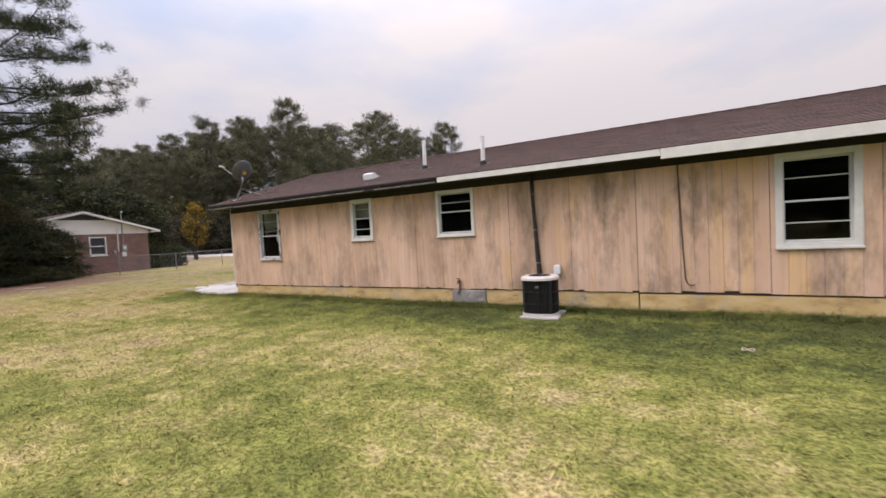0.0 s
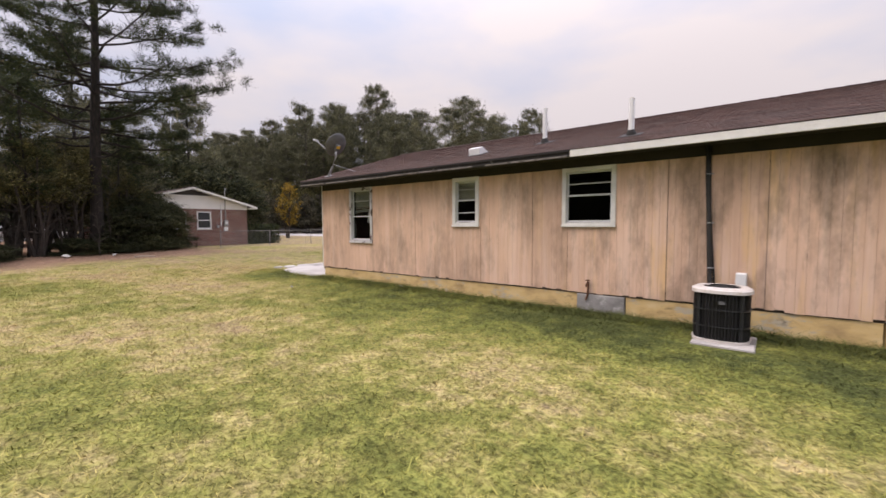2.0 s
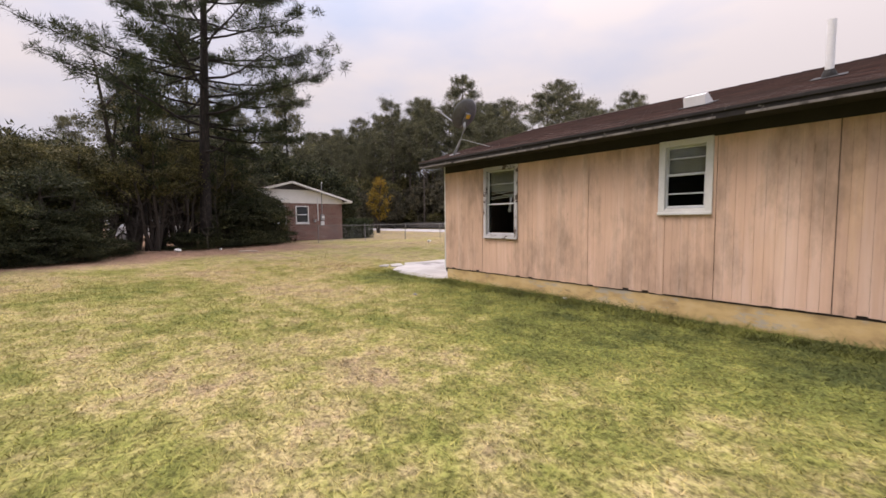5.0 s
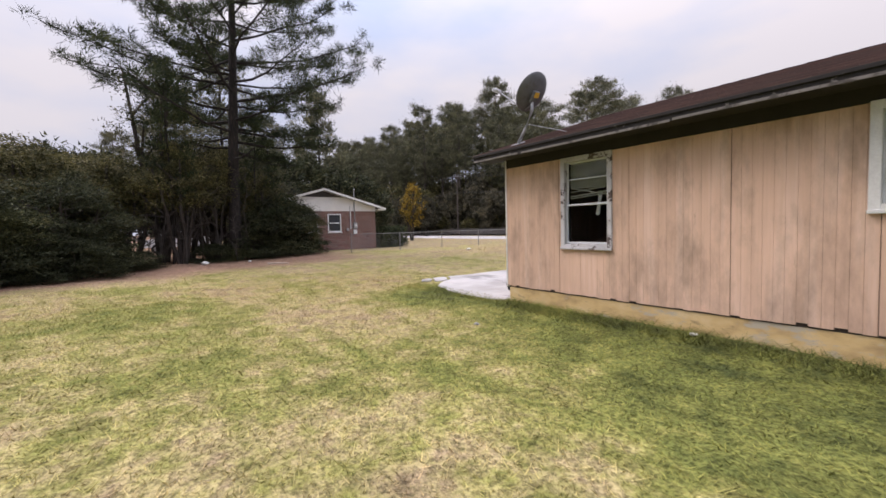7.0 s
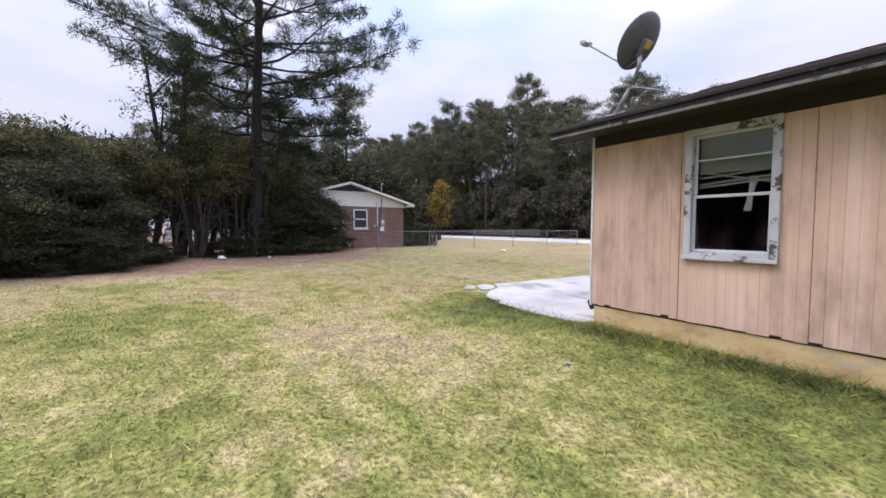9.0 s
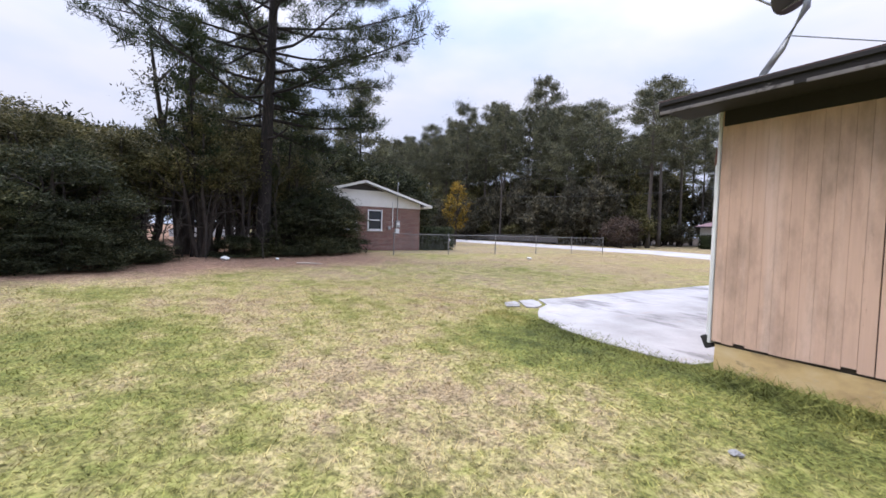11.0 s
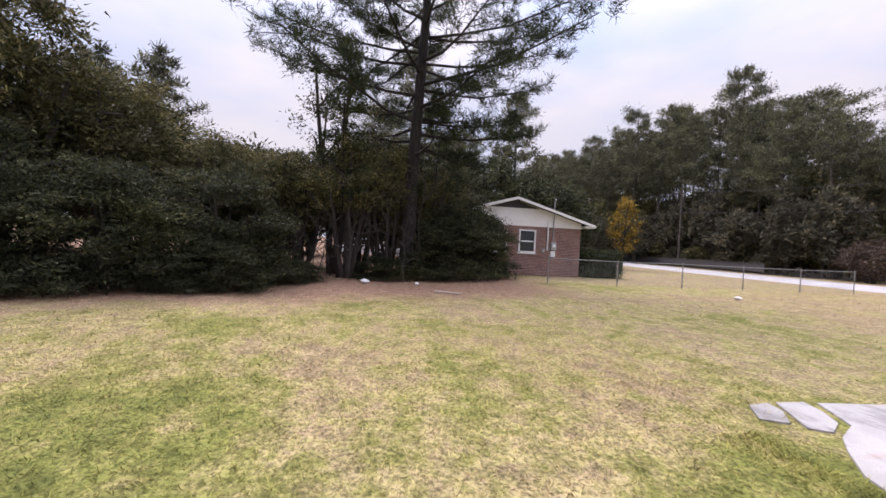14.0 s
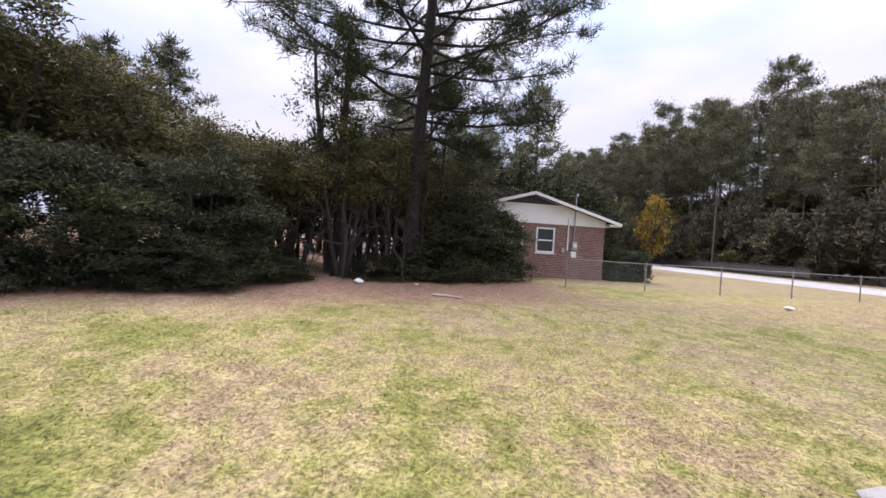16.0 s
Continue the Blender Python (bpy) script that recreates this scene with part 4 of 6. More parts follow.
for sx, sy in ((-1, -1), (1, -1), (-1, 1), (1, 1)):
    part("corner_post", Shape().cbox(-0.03, 0.03, -0.03, 0.03, 0.036, 0.65, 0.012, Matrix.Translation((AX + sx * 0.232, AY + sy * 0.232, b0))), M_AC, unit)
part("top_cover", Shape().lathe((AX, AY, b0), [(0.20, 0.70), (0.22, 0.715), (0.31, 0.705), (0.345, 0.685), (0.35, 0.645), (0.30, 0.642)], 40, square=0.45), M_AC_TOP, unit, "faded white steel top")
rings = Shape()
for rr in (0.04, 0.08, 0.12, 0.16, 0.20):
    rings.tube([(AX + rr * math.cos(q * math.tau / 24), AY + rr * math.sin(q * math.tau / 24), b0 + 0.712) for q in range(25)], 0.004, 5, False)
for q in range(8):
    a = q * math.tau / 8
    rings.tube([(AX, AY, b0 + 0.708), (AX + 0.21 * math.cos(a), AY + 0.21 * math.sin(a), b0 + 0.708)], 0.004, 5)
part("fan_guard", rings, M_BLACK, unit, "black wire fan guard")
part("fan_well", Shape().lathe((AX, AY, b0), [(0.001, 0.60), (0.205, 0.60), (0.205, 0.70)], 24), M_BLACK, unit)
part("label", Shape().cbox(AX - 0.01, AX + 0.06, AY - 0.345, AY - 0.338, b0 + 0.51, b0 + 0.55, 0.002), M_DISH, unit)
unit.matrix_basis = Matrix.Translation((AX - 0.04, AY, az0 + 0.03)) @ Matrix.Diagonal((0.95, 0.93, 0.96, 1))

box = thing("disconnect_box", "small white electrical box on the wall behind the unit", "electrical box", (-1.62, WALL_Y, 0.78))
part("body", Shape().cbox(-1.69, -1.56, WALL_Y - 0.12, WALL_Y - 0.02, 0.72, 0.90, 0.012), M_PVC, box)
part("whip", Shape().tube([(-1.62, WALL_Y - 0.06, 0.73), (-1.63, WALL_Y - 0.09, 0.62), (-1.68, WALL_Y - 0.25, 0.50), (-1.70, AY + 0.31, 0.48)], 0.012, 8), M_PVC, box)
line = thing("refrigerant_line", "black insulated pipe running down the wall from the eave", "pipe", (-2.03, WALL_Y, 0.5))
part("insulated_pipe", Shape().tube([(-2.06, WALL_Y - 0.055, 2.72), (-2.055, WALL_Y - 0.055, 2.3), (-2.03, WALL_Y - 0.055, 1.7), (-2.01, WALL_Y - 0.055, 1.1), (-1.99, WALL_Y - 0.06, 0.62), (-1.93, WALL_Y - 0.14, 0.42), (-1.86, AY + 0.30, 0.40)], 0.034, 10), M_BLACK, line, soft=True)
part("thin_pipe", Shape().tube([(-2.035, WALL_Y - 0.035, 2.72), (-2.03, WALL_Y - 0.035, 2.0), (-1.985, WALL_Y - 0.035, 1.3), (-1.945, WALL_Y - 0.035, 0.75), (-1.90, WALL_Y - 0.1, 0.5), (-1.84, AY + 0.30, 0.45)], 0.012, 8), M_BLACK, line, soft=True)
for zc in (2.3, 1.6, 0.95):
    part("clip", Shape().cbox(-2.075 + 0.03 * (2.3 - zc), -1.985 + 0.03 * (2.3 - zc), WALL_Y - 0.092, WALL_Y - 0.02, zc - 0.007, zc + 0.007, 0.003), M_GALV, line)
tap = thing("hose_tap", "rusty outdoor tap low on the wall", "tap", (-3.76, WALL_Y, 0.5))
part("spout", Shape().tube([(-3.76, WALL_Y - 0.02, 0.58), (-3.76, WALL_Y - 0.09, 0.58), (-3.77, WALL_Y - 0.12, 0.52)], 0.016, 8), M_RUST, tap)
part("wheel", Shape().tube([(-3.76 + 0.035 * math.cos(q * math.tau / 12), WALL_Y - 0.075 + 0.035 * math.sin(q * math.tau / 12), 0.625) for q in range(13)], 0.007, 6, False).tube([(-3.76, WALL_Y - 0.075, 0.58), (-3.76, WALL_Y - 0.075, 0.63)], 0.008, 6), M_RUST, tap)
part("riser", Shape().tube([(-3.76, WALL_Y - 0.035, 0.58), (-3.765, WALL_Y - 0.04, 0.38), (-3.80, WALL_Y - 0.05, 0.28)], 0.016, 8), M_RUST, tap)
cable = thing("loose_cable", "black cable hanging down the siding with a curled end", "cable", (0.52, WALL_Y, 0.55))
part("wire", Shape().tube([(0.43, WALL_Y - 0.03, 2.70), (0.44, WALL_Y - 0.03, 2.3), (0.46, WALL_Y - 0.028, 1.7), (0.48, WALL_Y - 0.028, 1.1), (0.50, WALL_Y - 0.03, 0.66), (0.53, WALL_Y - 0.045, 0.56), (0.59, WALL_Y - 0.05, 0.53), (0.63, WALL_Y - 0.045, 0.545)], 0.009, 7), M_WIRE, cable, soft=True)

# ---------- drive ----------
dr = Shape()
edge = []
rnd = random.Random(8)
for i in range(28):
    u = i / 27
    edge.append((-15.45 + 0.28 * u ** 0.7 + rnd.uniform(-0.05, 0.05), 9.34 + 21.0 * u))
pts = [(-11.47, 7.80), (-11.8, 7.68), (-12.2, 7.66), (-12.7, 7.64), (-13.3, 7.74), (-13.75, 7.86), (-14.15, 8.02), (-14.5, 8.36), (-14.72, 8.62), (-14.93, 9.03)] + edge + [(-11.3, 30.4)]
pts += [(-11.3 + rnd.uniform(-0.03, 0.03), 29.2 - q * 2) for q in range(1, 7)] + [(-11.25, 16.5), (WEST - 0.02, 15.3), (WEST - 0.02, 8.0)]
n = len(pts)
dr.v = [(x, y, 0.095 + 0.1 * smooth(20, 29, y)) for x, y in pts] + [(x, y, -0.05) for x, y in pts]
dr.f = [tuple(range(n))] + [(i, n + i, n + (i + 1) % n, (i + 1) % n) for i in range(n)]
bm_d = bmesh.new()
me_d = bpy.data.meshes.new("driveway")
me_d.from_pydata(dr.v, [], dr.f)
bm_d.from_mesh(me_d)
bmesh.ops.recalc_face_normals(bm_d, faces=bm_d.faces)
bmesh.ops.triangulate(bm_d, faces=[f for f in bm_d.faces if len(f.verts) > 4])
bm_d.to_mesh(me_d)
bm_d.free()
drive = tagged(part("driveway", me_d, M_CONCRETE), "stained pale concrete drive with a broken corner", "driveway", kind="structure")
for poly in ([(-15.48, 8.43), (-15.52, 8.72), (-15.3, 8.66), (-15.03, 8.42), (-15.15, 8.19)],
             [(-15.53, 8.84), (-15.52, 9.2), (-15.25, 9.12), (-14.99, 8.95), (-14.82, 8.66), (-14.92, 8.49)]):
    c = Shape()
    q = len(poly)
    c.v = [(x, y, 0.092) for x, y in poly] + [(x, y, 0.02) for x, y in poly]
    c.f = [tuple(range(q)), tuple(reversed(range(q, 2 * q)))] + [(i, q + i, q + (i + 1) % q, (i + 1) % q) for i in range(q)]
    part("slab_fragment", c, M_CONCRETE, drive)

# ---------- small things on the grass ----------


def crumpled(name, label, category, x, y, size, mat, seed):
    r = random.Random(seed)
    sh = Shape()
    z = ground_z(x, y)
    n = 9
    for i in range(5):
        u = i / 4
        for q in range(n):
            a = q * math.tau / n
            rr = size * math.sin(0.25 + u * 2.6) * r.uniform(0.6, 1.15)
            sh.v.append((x + rr * math.cos(a), y + rr * 0.8 * math.sin(a), z + size * 0.75 * u + r.uniform(-0.1, 0.1) * size))
    for i in range(4):
        for q in range(n):
            q2 = (q + 1) % n
            sh.f.append((i * n + q, i * n + q2, (i + 1) * n + q2, (i + 1) * n + q))
    sh.f.append(tuple(4 * n + q for q in range(n)))
    sh.f.append(tuple(reversed(range(n))))
    return tagged(part(name, sh, mat), label, category)


crumpled("plastic_bag", "crumpled white plastic bag lying under the trees", "litter", -25.4, 4.25, 0.19, M_PAPER, 1)
crumpled("paper_scrap", "white scrap of paper lying on the far lawn", "litter", -24.1, 17.3, 0.16, M_PAPER, 2)
crumpled("pale_stone", "small pale stone in the grass by the wall", "stone", -8.15, 7.55, 0.055, M_PAPER, 3)
crumpled("paper_scrap", "small dull white scrap lying in the lawn grass", "litter", -10.52, 6.13, 0.05, M_BLOCK, 6)
crumpled("paper_scrap", "small white scrap lying in the pine litter", "litter", -25.6, 6.0, 0.10, M_PAPER, 4)
stick = tagged(part("fallen_stick", Shape().tube([(-23.7, 6.3, ground_z(-23.7, 6.3) + 0.03), (-23.55, 6.65, ground_z(-23.5, 6.6) + 0.05), (-23.4, 7.05, ground_z(-23.4, 7.0) + 0.03)], [0.03, 0.026, 0.018], 7), M_STRAW),
               "bleached stick lying on the bare earth", "stick")
RX, RY = 1.02, 5.44
sh = Shape().tube([(RX + 0.06 * math.cos(q * math.tau / 20), RY + 0.045 * math.sin(q * math.tau / 20), ground_z(RX, RY) + 0.035 + 0.01 * math.sin(q)) for q in range(21)], 0.006, 7, False)
tagged(part("hose_ring", sh, M_STRAW, soft=True), "pale loop of hose lying in the grass", "hose")

# ---------- leaves and trees ----------


def leaf_mesh(name, centres, spread, per, length, width, rng, up=0.35, mat=None, flat=1.0):
    """Loose pointed leaves in clumps round the centres."""
    c = np.repeat(np.asarray(centres, dtype=float), per, axis=0)
    s = np.repeat(np.asarray(spread, dtype=float), per)[:, None]
    n = len(c)
    off = rng.normal(0, 0.5, (n, 3))
    off *= (0.35 + 0.65 * rng.random((n, 1)))
    off[:, 2] *= flat
    p = c + off * s
    d = off / (np.linalg.norm(off, axis=1, keepdims=True) + 1e-6) + rng.normal(0, 0.6, (n, 3))
    d[:, 2] += up
    d /= np.linalg.norm(d, axis=1, keepdims=True)
    side = np.cross(d, rng.normal(0, 1, (n, 3)))
    side /= np.linalg.norm(side, axis=1, keepdims=True) + 1e-6
    ln = length * rng.uniform(0.55, 1.3, (n, 1))
    wd = width * rng.uniform(0.6, 1.3, (n, 1))
    me = tri_mesh(name, np.stack([p - side * wd, p + side * wd, p + d * ln], 1), n)
    if mat:
        me.materials.append(mat)
    return me


def bent(p0, p1, sag, r, k=4):
    """Points of a slightly crooked limb."""
    p0, p1 = Vector(p0), Vector(p1)
    L = (p1 - p0).length
    out = []
    for i in range(k + 1):
        u = i / k
        q = p0.lerp(p1, u)
        q.z += sag * math.sin(u * math.pi) * L
        if 0 < i < k:
            q += Vector((r.uniform(-1, 1), r.uniform(-1, 1), r.uniform(-0.6, 0.6))) * 0.03 * L
        out.append(q)
    return out


def pine(place, height, base_r, crown_from, reach, limbs, tufts, needle, width, per, seed, label, lean=(0, 0), mat=None, dead=6, group="", spread=0.34, top=0.35, extra=(), bark=None, rounded=False):
    """A tall pine: tapered trunk, whorled limbs and needle tufts with gaps between."""
    r, rng = random.Random(seed), np.random.default_rng(seed)
    t = thing("pine_tree", label, "tree", (0, 0, 0), group)
    trunk_pts, radii = [], []
    for i in range(13):
        u = i / 12
        trunk_pts.append(Vector((lean[0] * height * u + 0.05 * math.sin(u * 9 + seed), lean[1] * height * u + 0.05 * math.cos(u * 7 + seed), height * u - 0.15)))
        radii.append(base_r * (1 - 0.82 * u) * (1.25 if i == 0 else 1))
    wood = Shape().tube(trunk_pts, radii, 12)

    def on_trunk(z):
        u = min(0.999, max(0, z / height)) * 12
        i = int(u)
        return trunk_pts[i].lerp(trunk_pts[min(i + 1, 12)], u - i)

    part("trunk", wood, bark or M_BARK, t, soft=True)
    branch = Shape()
    spots, sizes = [], []
    for i in range(limbs + len(extra)):
        u = (i + r.random()) / limbs
        z = height * (crown_from + (1 - crown_from) * u * 0.985)
        a = i * 2.4 + r.uniform(-0.5, 0.5)
        L = reach * (0.35 + 0.65 * math.sin(math.pi * min(1, 0.30 + 0.70 * (1 - u)) * 0.5 + 0.2)) * r.uniform(0.6, 1.12) * (top + (1 - top) * (1 - u ** 2.2))
        rise = r.uniform(-0.05, 0.22) + 0.35 * u
        if rounded:
            L = reach * (0.34 + 0.66 * math.sin(math.pi * (0.12 + 0.80 * u))) * r.uniform(0.5, 1.15)
            rise = r.uniform(-0.1, 0.25) + 0.15 * u
        bare = i < dead and r.random() < 0.7
        if i >= limbs:
            z, a, L, rise = extra[i - limbs]
            a, u, bare = radians(a), 0.3, False
        if bare:
            L *= 0.4
        p0 = on_trunk(z)
        p1 = p0 + Vector((math.cos(a) * L, math.sin(a) * L, rise * L))
        br = max(0.012, base_r * 0.26 * (1 - 0.6 * u))
        pts = bent(p0, p1, -0.05, r)
        branch.tube(pts, [br * (1 - 0.75 * q / 4) for q in range(5)], 6, False)
        if bare:
            continue
        for k2 in range(tufts):
            w = 0.30 + 0.70 * (k2 + r.random()) / tufts
            j = min(3, int(w * 4))
            q = pts[j].lerp(pts[j + 1], w * 4 - j)
            sa = a + r.choice((-1, 1)) * r.uniform(0.4, 1.25)
            sl = L * r.uniform(0.10, 0.30) * (1.25 - 0.6 * w)
            e = q + Vector((math.cos(sa) * sl, math.sin(sa) * sl, r.uniform(-0.05, 0.45) * sl))
            if k2 % 2 == 0:
                branch.tube([q, e], [br * 0.28, br * 0.12], 4, False)
            for w2 in (0.45, 0.75, 1.0):
                c = q.lerp(e, w2) + Vector((r.uniform(-1, 1), r.uniform(-1, 1), r.uniform(-0.4, 0.9))) * 0.16
                spots.append(tuple(c))
                sizes.append(spread * r.uniform(0.6, 1.3))
    tagged(part("branchwork", branch, bark or M_BARK, t), kind="stuff")
    me = leaf_mesh("crown", spots, sizes, per, needle, width, rng, 0.55, mat or M_NEEDLE)
    part("crown", me, None, t)
    t.matrix_basis = Matrix.Translation(place)
    return t


def shrub(radius, height, clear_h, clumps, per, leaf, seed, label, category, mat, group, stems=5, name="evergreen_shrub", flat=1.0, spray=1.0, skirt=0):
    """A many-stemmed bush or small tree, its crown made of leaf clumps with gaps."""
    r, rng = random.Random(seed), np.random.default_rng(seed)
    t = thing(name, label, category, (0, 0, 0), group)
    wood = Shape()
    ends = []
    for i in range(stems):
        a = i * math.tau / stems + r.uniform(-0.4, 0.4)
        d = radius * r.uniform(0.25, 0.75)
        e = Vector((math.cos(a) * d, math.sin(a) * d, height * r.uniform(0.55, 0.9)))
        p0 = Vector((math.cos(a) * 0.12, math.sin(a) * 0.12, -0.15))
        pts = bent(p0, e, 0.03, r)
        wood.tube(pts, [0.018 * height * (1 - 0.75 * q / 4) for q in range(5)], 6, False)
        ends.append(pts)
        for b in range(5):
            j = r.randrange(1, 4)
            q = pts[j]
            sa = r.uniform(0, math.tau)
            wood.tube([q, q + Vector((math.cos(sa) * radius * 0.5, math.sin(sa) * radius * 0.5, height * r.uniform(0.02, 0.2)))], [0.007 * height, 0.003 * height], 5, False)
    tagged(part("branchwork", wood, M_TWIG, t), kind="stuff")
    spots, sizes = [], []
    zc, hz = (height + clear_h) / 2, (height - clear_h) / 2
    for i in range(clumps):
        v = Vector((r.gauss(0, 1), r.gauss(0, 1), r.gauss(0, 1))).normalized()
        m = r.uniform(0.55, 1.0) ** 0.6
        wob = 0.82 + 0.36 * noise.noise(v * 1.7 + Vector((seed, 0, 0)))
        taper = 1.0 - 0.35 * max(0, v.z)
        spots.append((v.x * radius * m * wob * taper, v.y * radius * m * wob * taper, max(clear_h, zc + v.z * hz * m * wob * flat)))
        sizes.append(radius * r.uniform(0.16, 0.34))
    for i in range(skirt):                        # low sprays that hang to the ground
        a, d = r.uniform(0, math.tau), radius * r.uniform(0.5, 0.95)
        spots.append((math.cos(a) * d, math.sin(a) * d, r.uniform(0.1, 0.28) * height * r.uniform(0.3, 1.0)))
        sizes.append(radius * r.uniform(0.18, 0.32))
    part("crown", leaf_mesh("crown", spots, sizes, per, leaf * 1.25, leaf * 0.24, rng, 0.25, mat, spray), None, t)
    return t


def put(ob, x, y, turn=0.0, s=1.0, sz=None, z=None):
    zz = ground_z(x, y) if z is None else z
    return copy_thing(ob, Matrix.Translation((x, y, zz)) @ Matrix.Rotation(radians(turn), 4, "Z") @ Matrix.Diagonal((s, s, sz or s, 1)))


def move(ob, x, y, turn=0.0, s=1.0, sz=None):
    ob.matrix_basis = Matrix.Translation((x, y, ground_z(x, y))) @ Matrix.Rotation(radians(turn), 4, "Z") @ Matrix.Diagonal((s, s, sz or s, 1))
    return ob


# the big pine by the thicket
pine((-27.5, 5.82, ground_z(-27.5, 5.82)), 19.5, 0.29, 0.25, 6.2, 64, 16, 0.25, 0.013, 38, 21,
     "tall dark pine with long open limbs above the thicket", lean=(0.0, 0.022), dead=7, spread=0.24,
     extra=((6.2, 86, 4.0, 0.06), (7.4, 100, 5.2, 0.18), (8.4, 92, 5.8, 0.22), (9.4, 96, 5.6, 0.24), (8.8, -92, 5.2, 0.14)))
pine((-26.9, 3.3, ground_z(-26.9, 3.3)), 8.6, 0.06, 0.35, 1.3, 30, 5, 0.22, 0.018, 12, 23, "slim young pine among the shrubs", dead=0, spread=0.2)
pine((-27.9, 6.9, ground_z(-27.9, 6.9)), 7.6, 0.06, 0.3, 1.5, 28, 5, 0.22, 0.018, 12, 25, "slim young pine beside the big trunk", dead=0, spread=0.22)

# thicket along the edge of the lawn
G = "shrubs of the thicket"
sh_a = shrub(2.1, 4.4, 0.25, 190, 135, 0.092, 31, "dense dark evergreen shrub at the lawn's edge", "shrub", M_LEAF, G, flat=1.18, spray=0.5, skirt=60)
sh_b = shrub(1.9, 3.6, 0.1, 170, 135, 0.088, 32, "low dense evergreen shrub with drooping sprays", "shrub", M_LEAF, G, flat=1.2, spray=0.45, skirt=55)
sh_c = shrub(2.0, 6.6, 1.3, 180, 115, 0.10, 33, "tall olive-green shrub with bare lower stems", "shrub", M_LEAF_WARM, G, 4, spray=0.55)
sh_d = shrub(1.9, 5.4, 2.05, 120, 90, 0.10, 34, "open thin shrub with grey stems and olive leaves", "shrub", M_LEAF_WARM, G, 6, spray=0.6)
move(sh_a, -22.6, -4.6, 0, 1.0, 0.9)
move(sh_b, -23.0, -1.9, 30, 1.0, 0.9)
move(sh_c, -27.3, -4.0, 0, 1.2, 1.02)
move(sh_d, -27.0, 3.6, 0, 1.0, 0.95)
for x, y, a, s, q in ((-22.2, -7.4, 70, 1.1, 1.15), (-24.6, -10.2, 10, 1.2, 1.4), (-24.6, 0.4, 120, 1.0, 0.85), (-28.6, 8.0, 200, 0.95, 0.70), (-23.6, -0.6, 260, 0.7, 0.75)):
    put(sh_a, x, y, a, s, s * q)
for x, y, a, s, q in ((-25.7, 0.8, 0, 0.75, 0.6), (-25.4, 1.9, 60, 0.55, 0.42), (-27.0, 4.8, 90, 0.62, 0.42), (-27.6, 6.6, 150, 0.75, 0.62), (-29.0, 9.0, 40, 0.92, 1.0), (-29.6, 8.7, 130, 0.92, 1.12), (-21.9, -3.6, 200, 0.85, 0.9), (-23.3, 0.5, 15, 0.7, 0.62), (-28.0, 7.4, 70, 0.95, 0.95)):
    put(sh_b, x, y, a, s, s * q)
for x, y, a, s, q in ((-25.6, -7.4, 50, 1.3, 0.98), (-24.9, -5.9, 20, 1.2, 1.18), (-27.6, -1.6, 95, 1.1, 0.68), (-29.0, 0.6, 20, 1.15, 0.64), (-30.6, -2.0, 10, 1.25, 0.70), (-25.5, -10.5, 140, 1.3, 1.15), (-31.8, 0.4, 190, 1.2, 0.70), (-31.2, 5.2, 70, 1.1, 0.86), (-29.8, -5.6, 250, 1.3, 0.92)):
    put(sh_c, x, y, a, s, s * q)
for x, y, a, s, q in ((-28.4, 1.8, 60, 1.0, 0.90), (-29.0, 4.0, 130, 1.0, 1.12), (-28.6, 6.8, 210, 0.9, 0.95), (-26.5, -0.3, 300, 0.9, 0.95), (-30.2, 7.6, 20, 0.95, 0.95), (-28.0, 4.9, 250, 0.9, 1.2)):
    put(sh_d, x, y, a, s, s * q)
thin_oak = shrub(1.9, 9.6, 3.6, 100, 30, 0.115, 36, "thin small-leaved oak growing up beside the big pine", "tree", M_LEAF_WARM, "", 3, "oak_tree", spray=0.7)
move(thin_oak, -28.6, 3.0, 25)
# bare pale saplings in front of the thicket
def sapling(x, y, h, seed):
    r = random.Random(seed)
    z = ground_z(x, y)
    t = thing("bare_sapling", "slim grey-brown sapling with bare forked branches", "sapling", (x, y, z), "bare saplings in the thicket")
    top = Vector((x + r.uniform(-0.3, 0.3), y + r.uniform(-0.5, 0.5), z + h))
    pts = bent(Vector((x, y, z - 0.1)), top, 0.03, r)
    part("trunk", Shape().tube(pts, [0.024 * (1 - 0.7 * q / 4) for q in range(5)], 7, False), M_SAPLING, t)
    tw = Shape()
    for i in range(12):
        j = r.randrange(1, 4)
        p = pts[j].lerp(pts[j + 1], r.random())
        a, L = r.uniform(0, math.tau), r.uniform(0.25, 0.45) * h * (1.2 - 0.22 * j)
        b = bent(p, p + Vector((0.5 * math.cos(a) * L, math.sin(a) * L, r.uniform(0.35, 0.9) * L)), 0.04, r)
        tw.tube(b, [0.014, 0.011, 0.009, 0.006, 0.004], 5, False)
        for q in (2, 3):
            c = r.uniform(-1, 1)
            tw.tube([b[q], b[q] + Vector((r.uniform(-0.2, 0.2), c * 0.35, 0.35)) * L * 0.6], [0.007, 0.003], 4, False)
    tagged(part("branchwork", tw, M_SAPLING, t), kind="stuff")
    return t


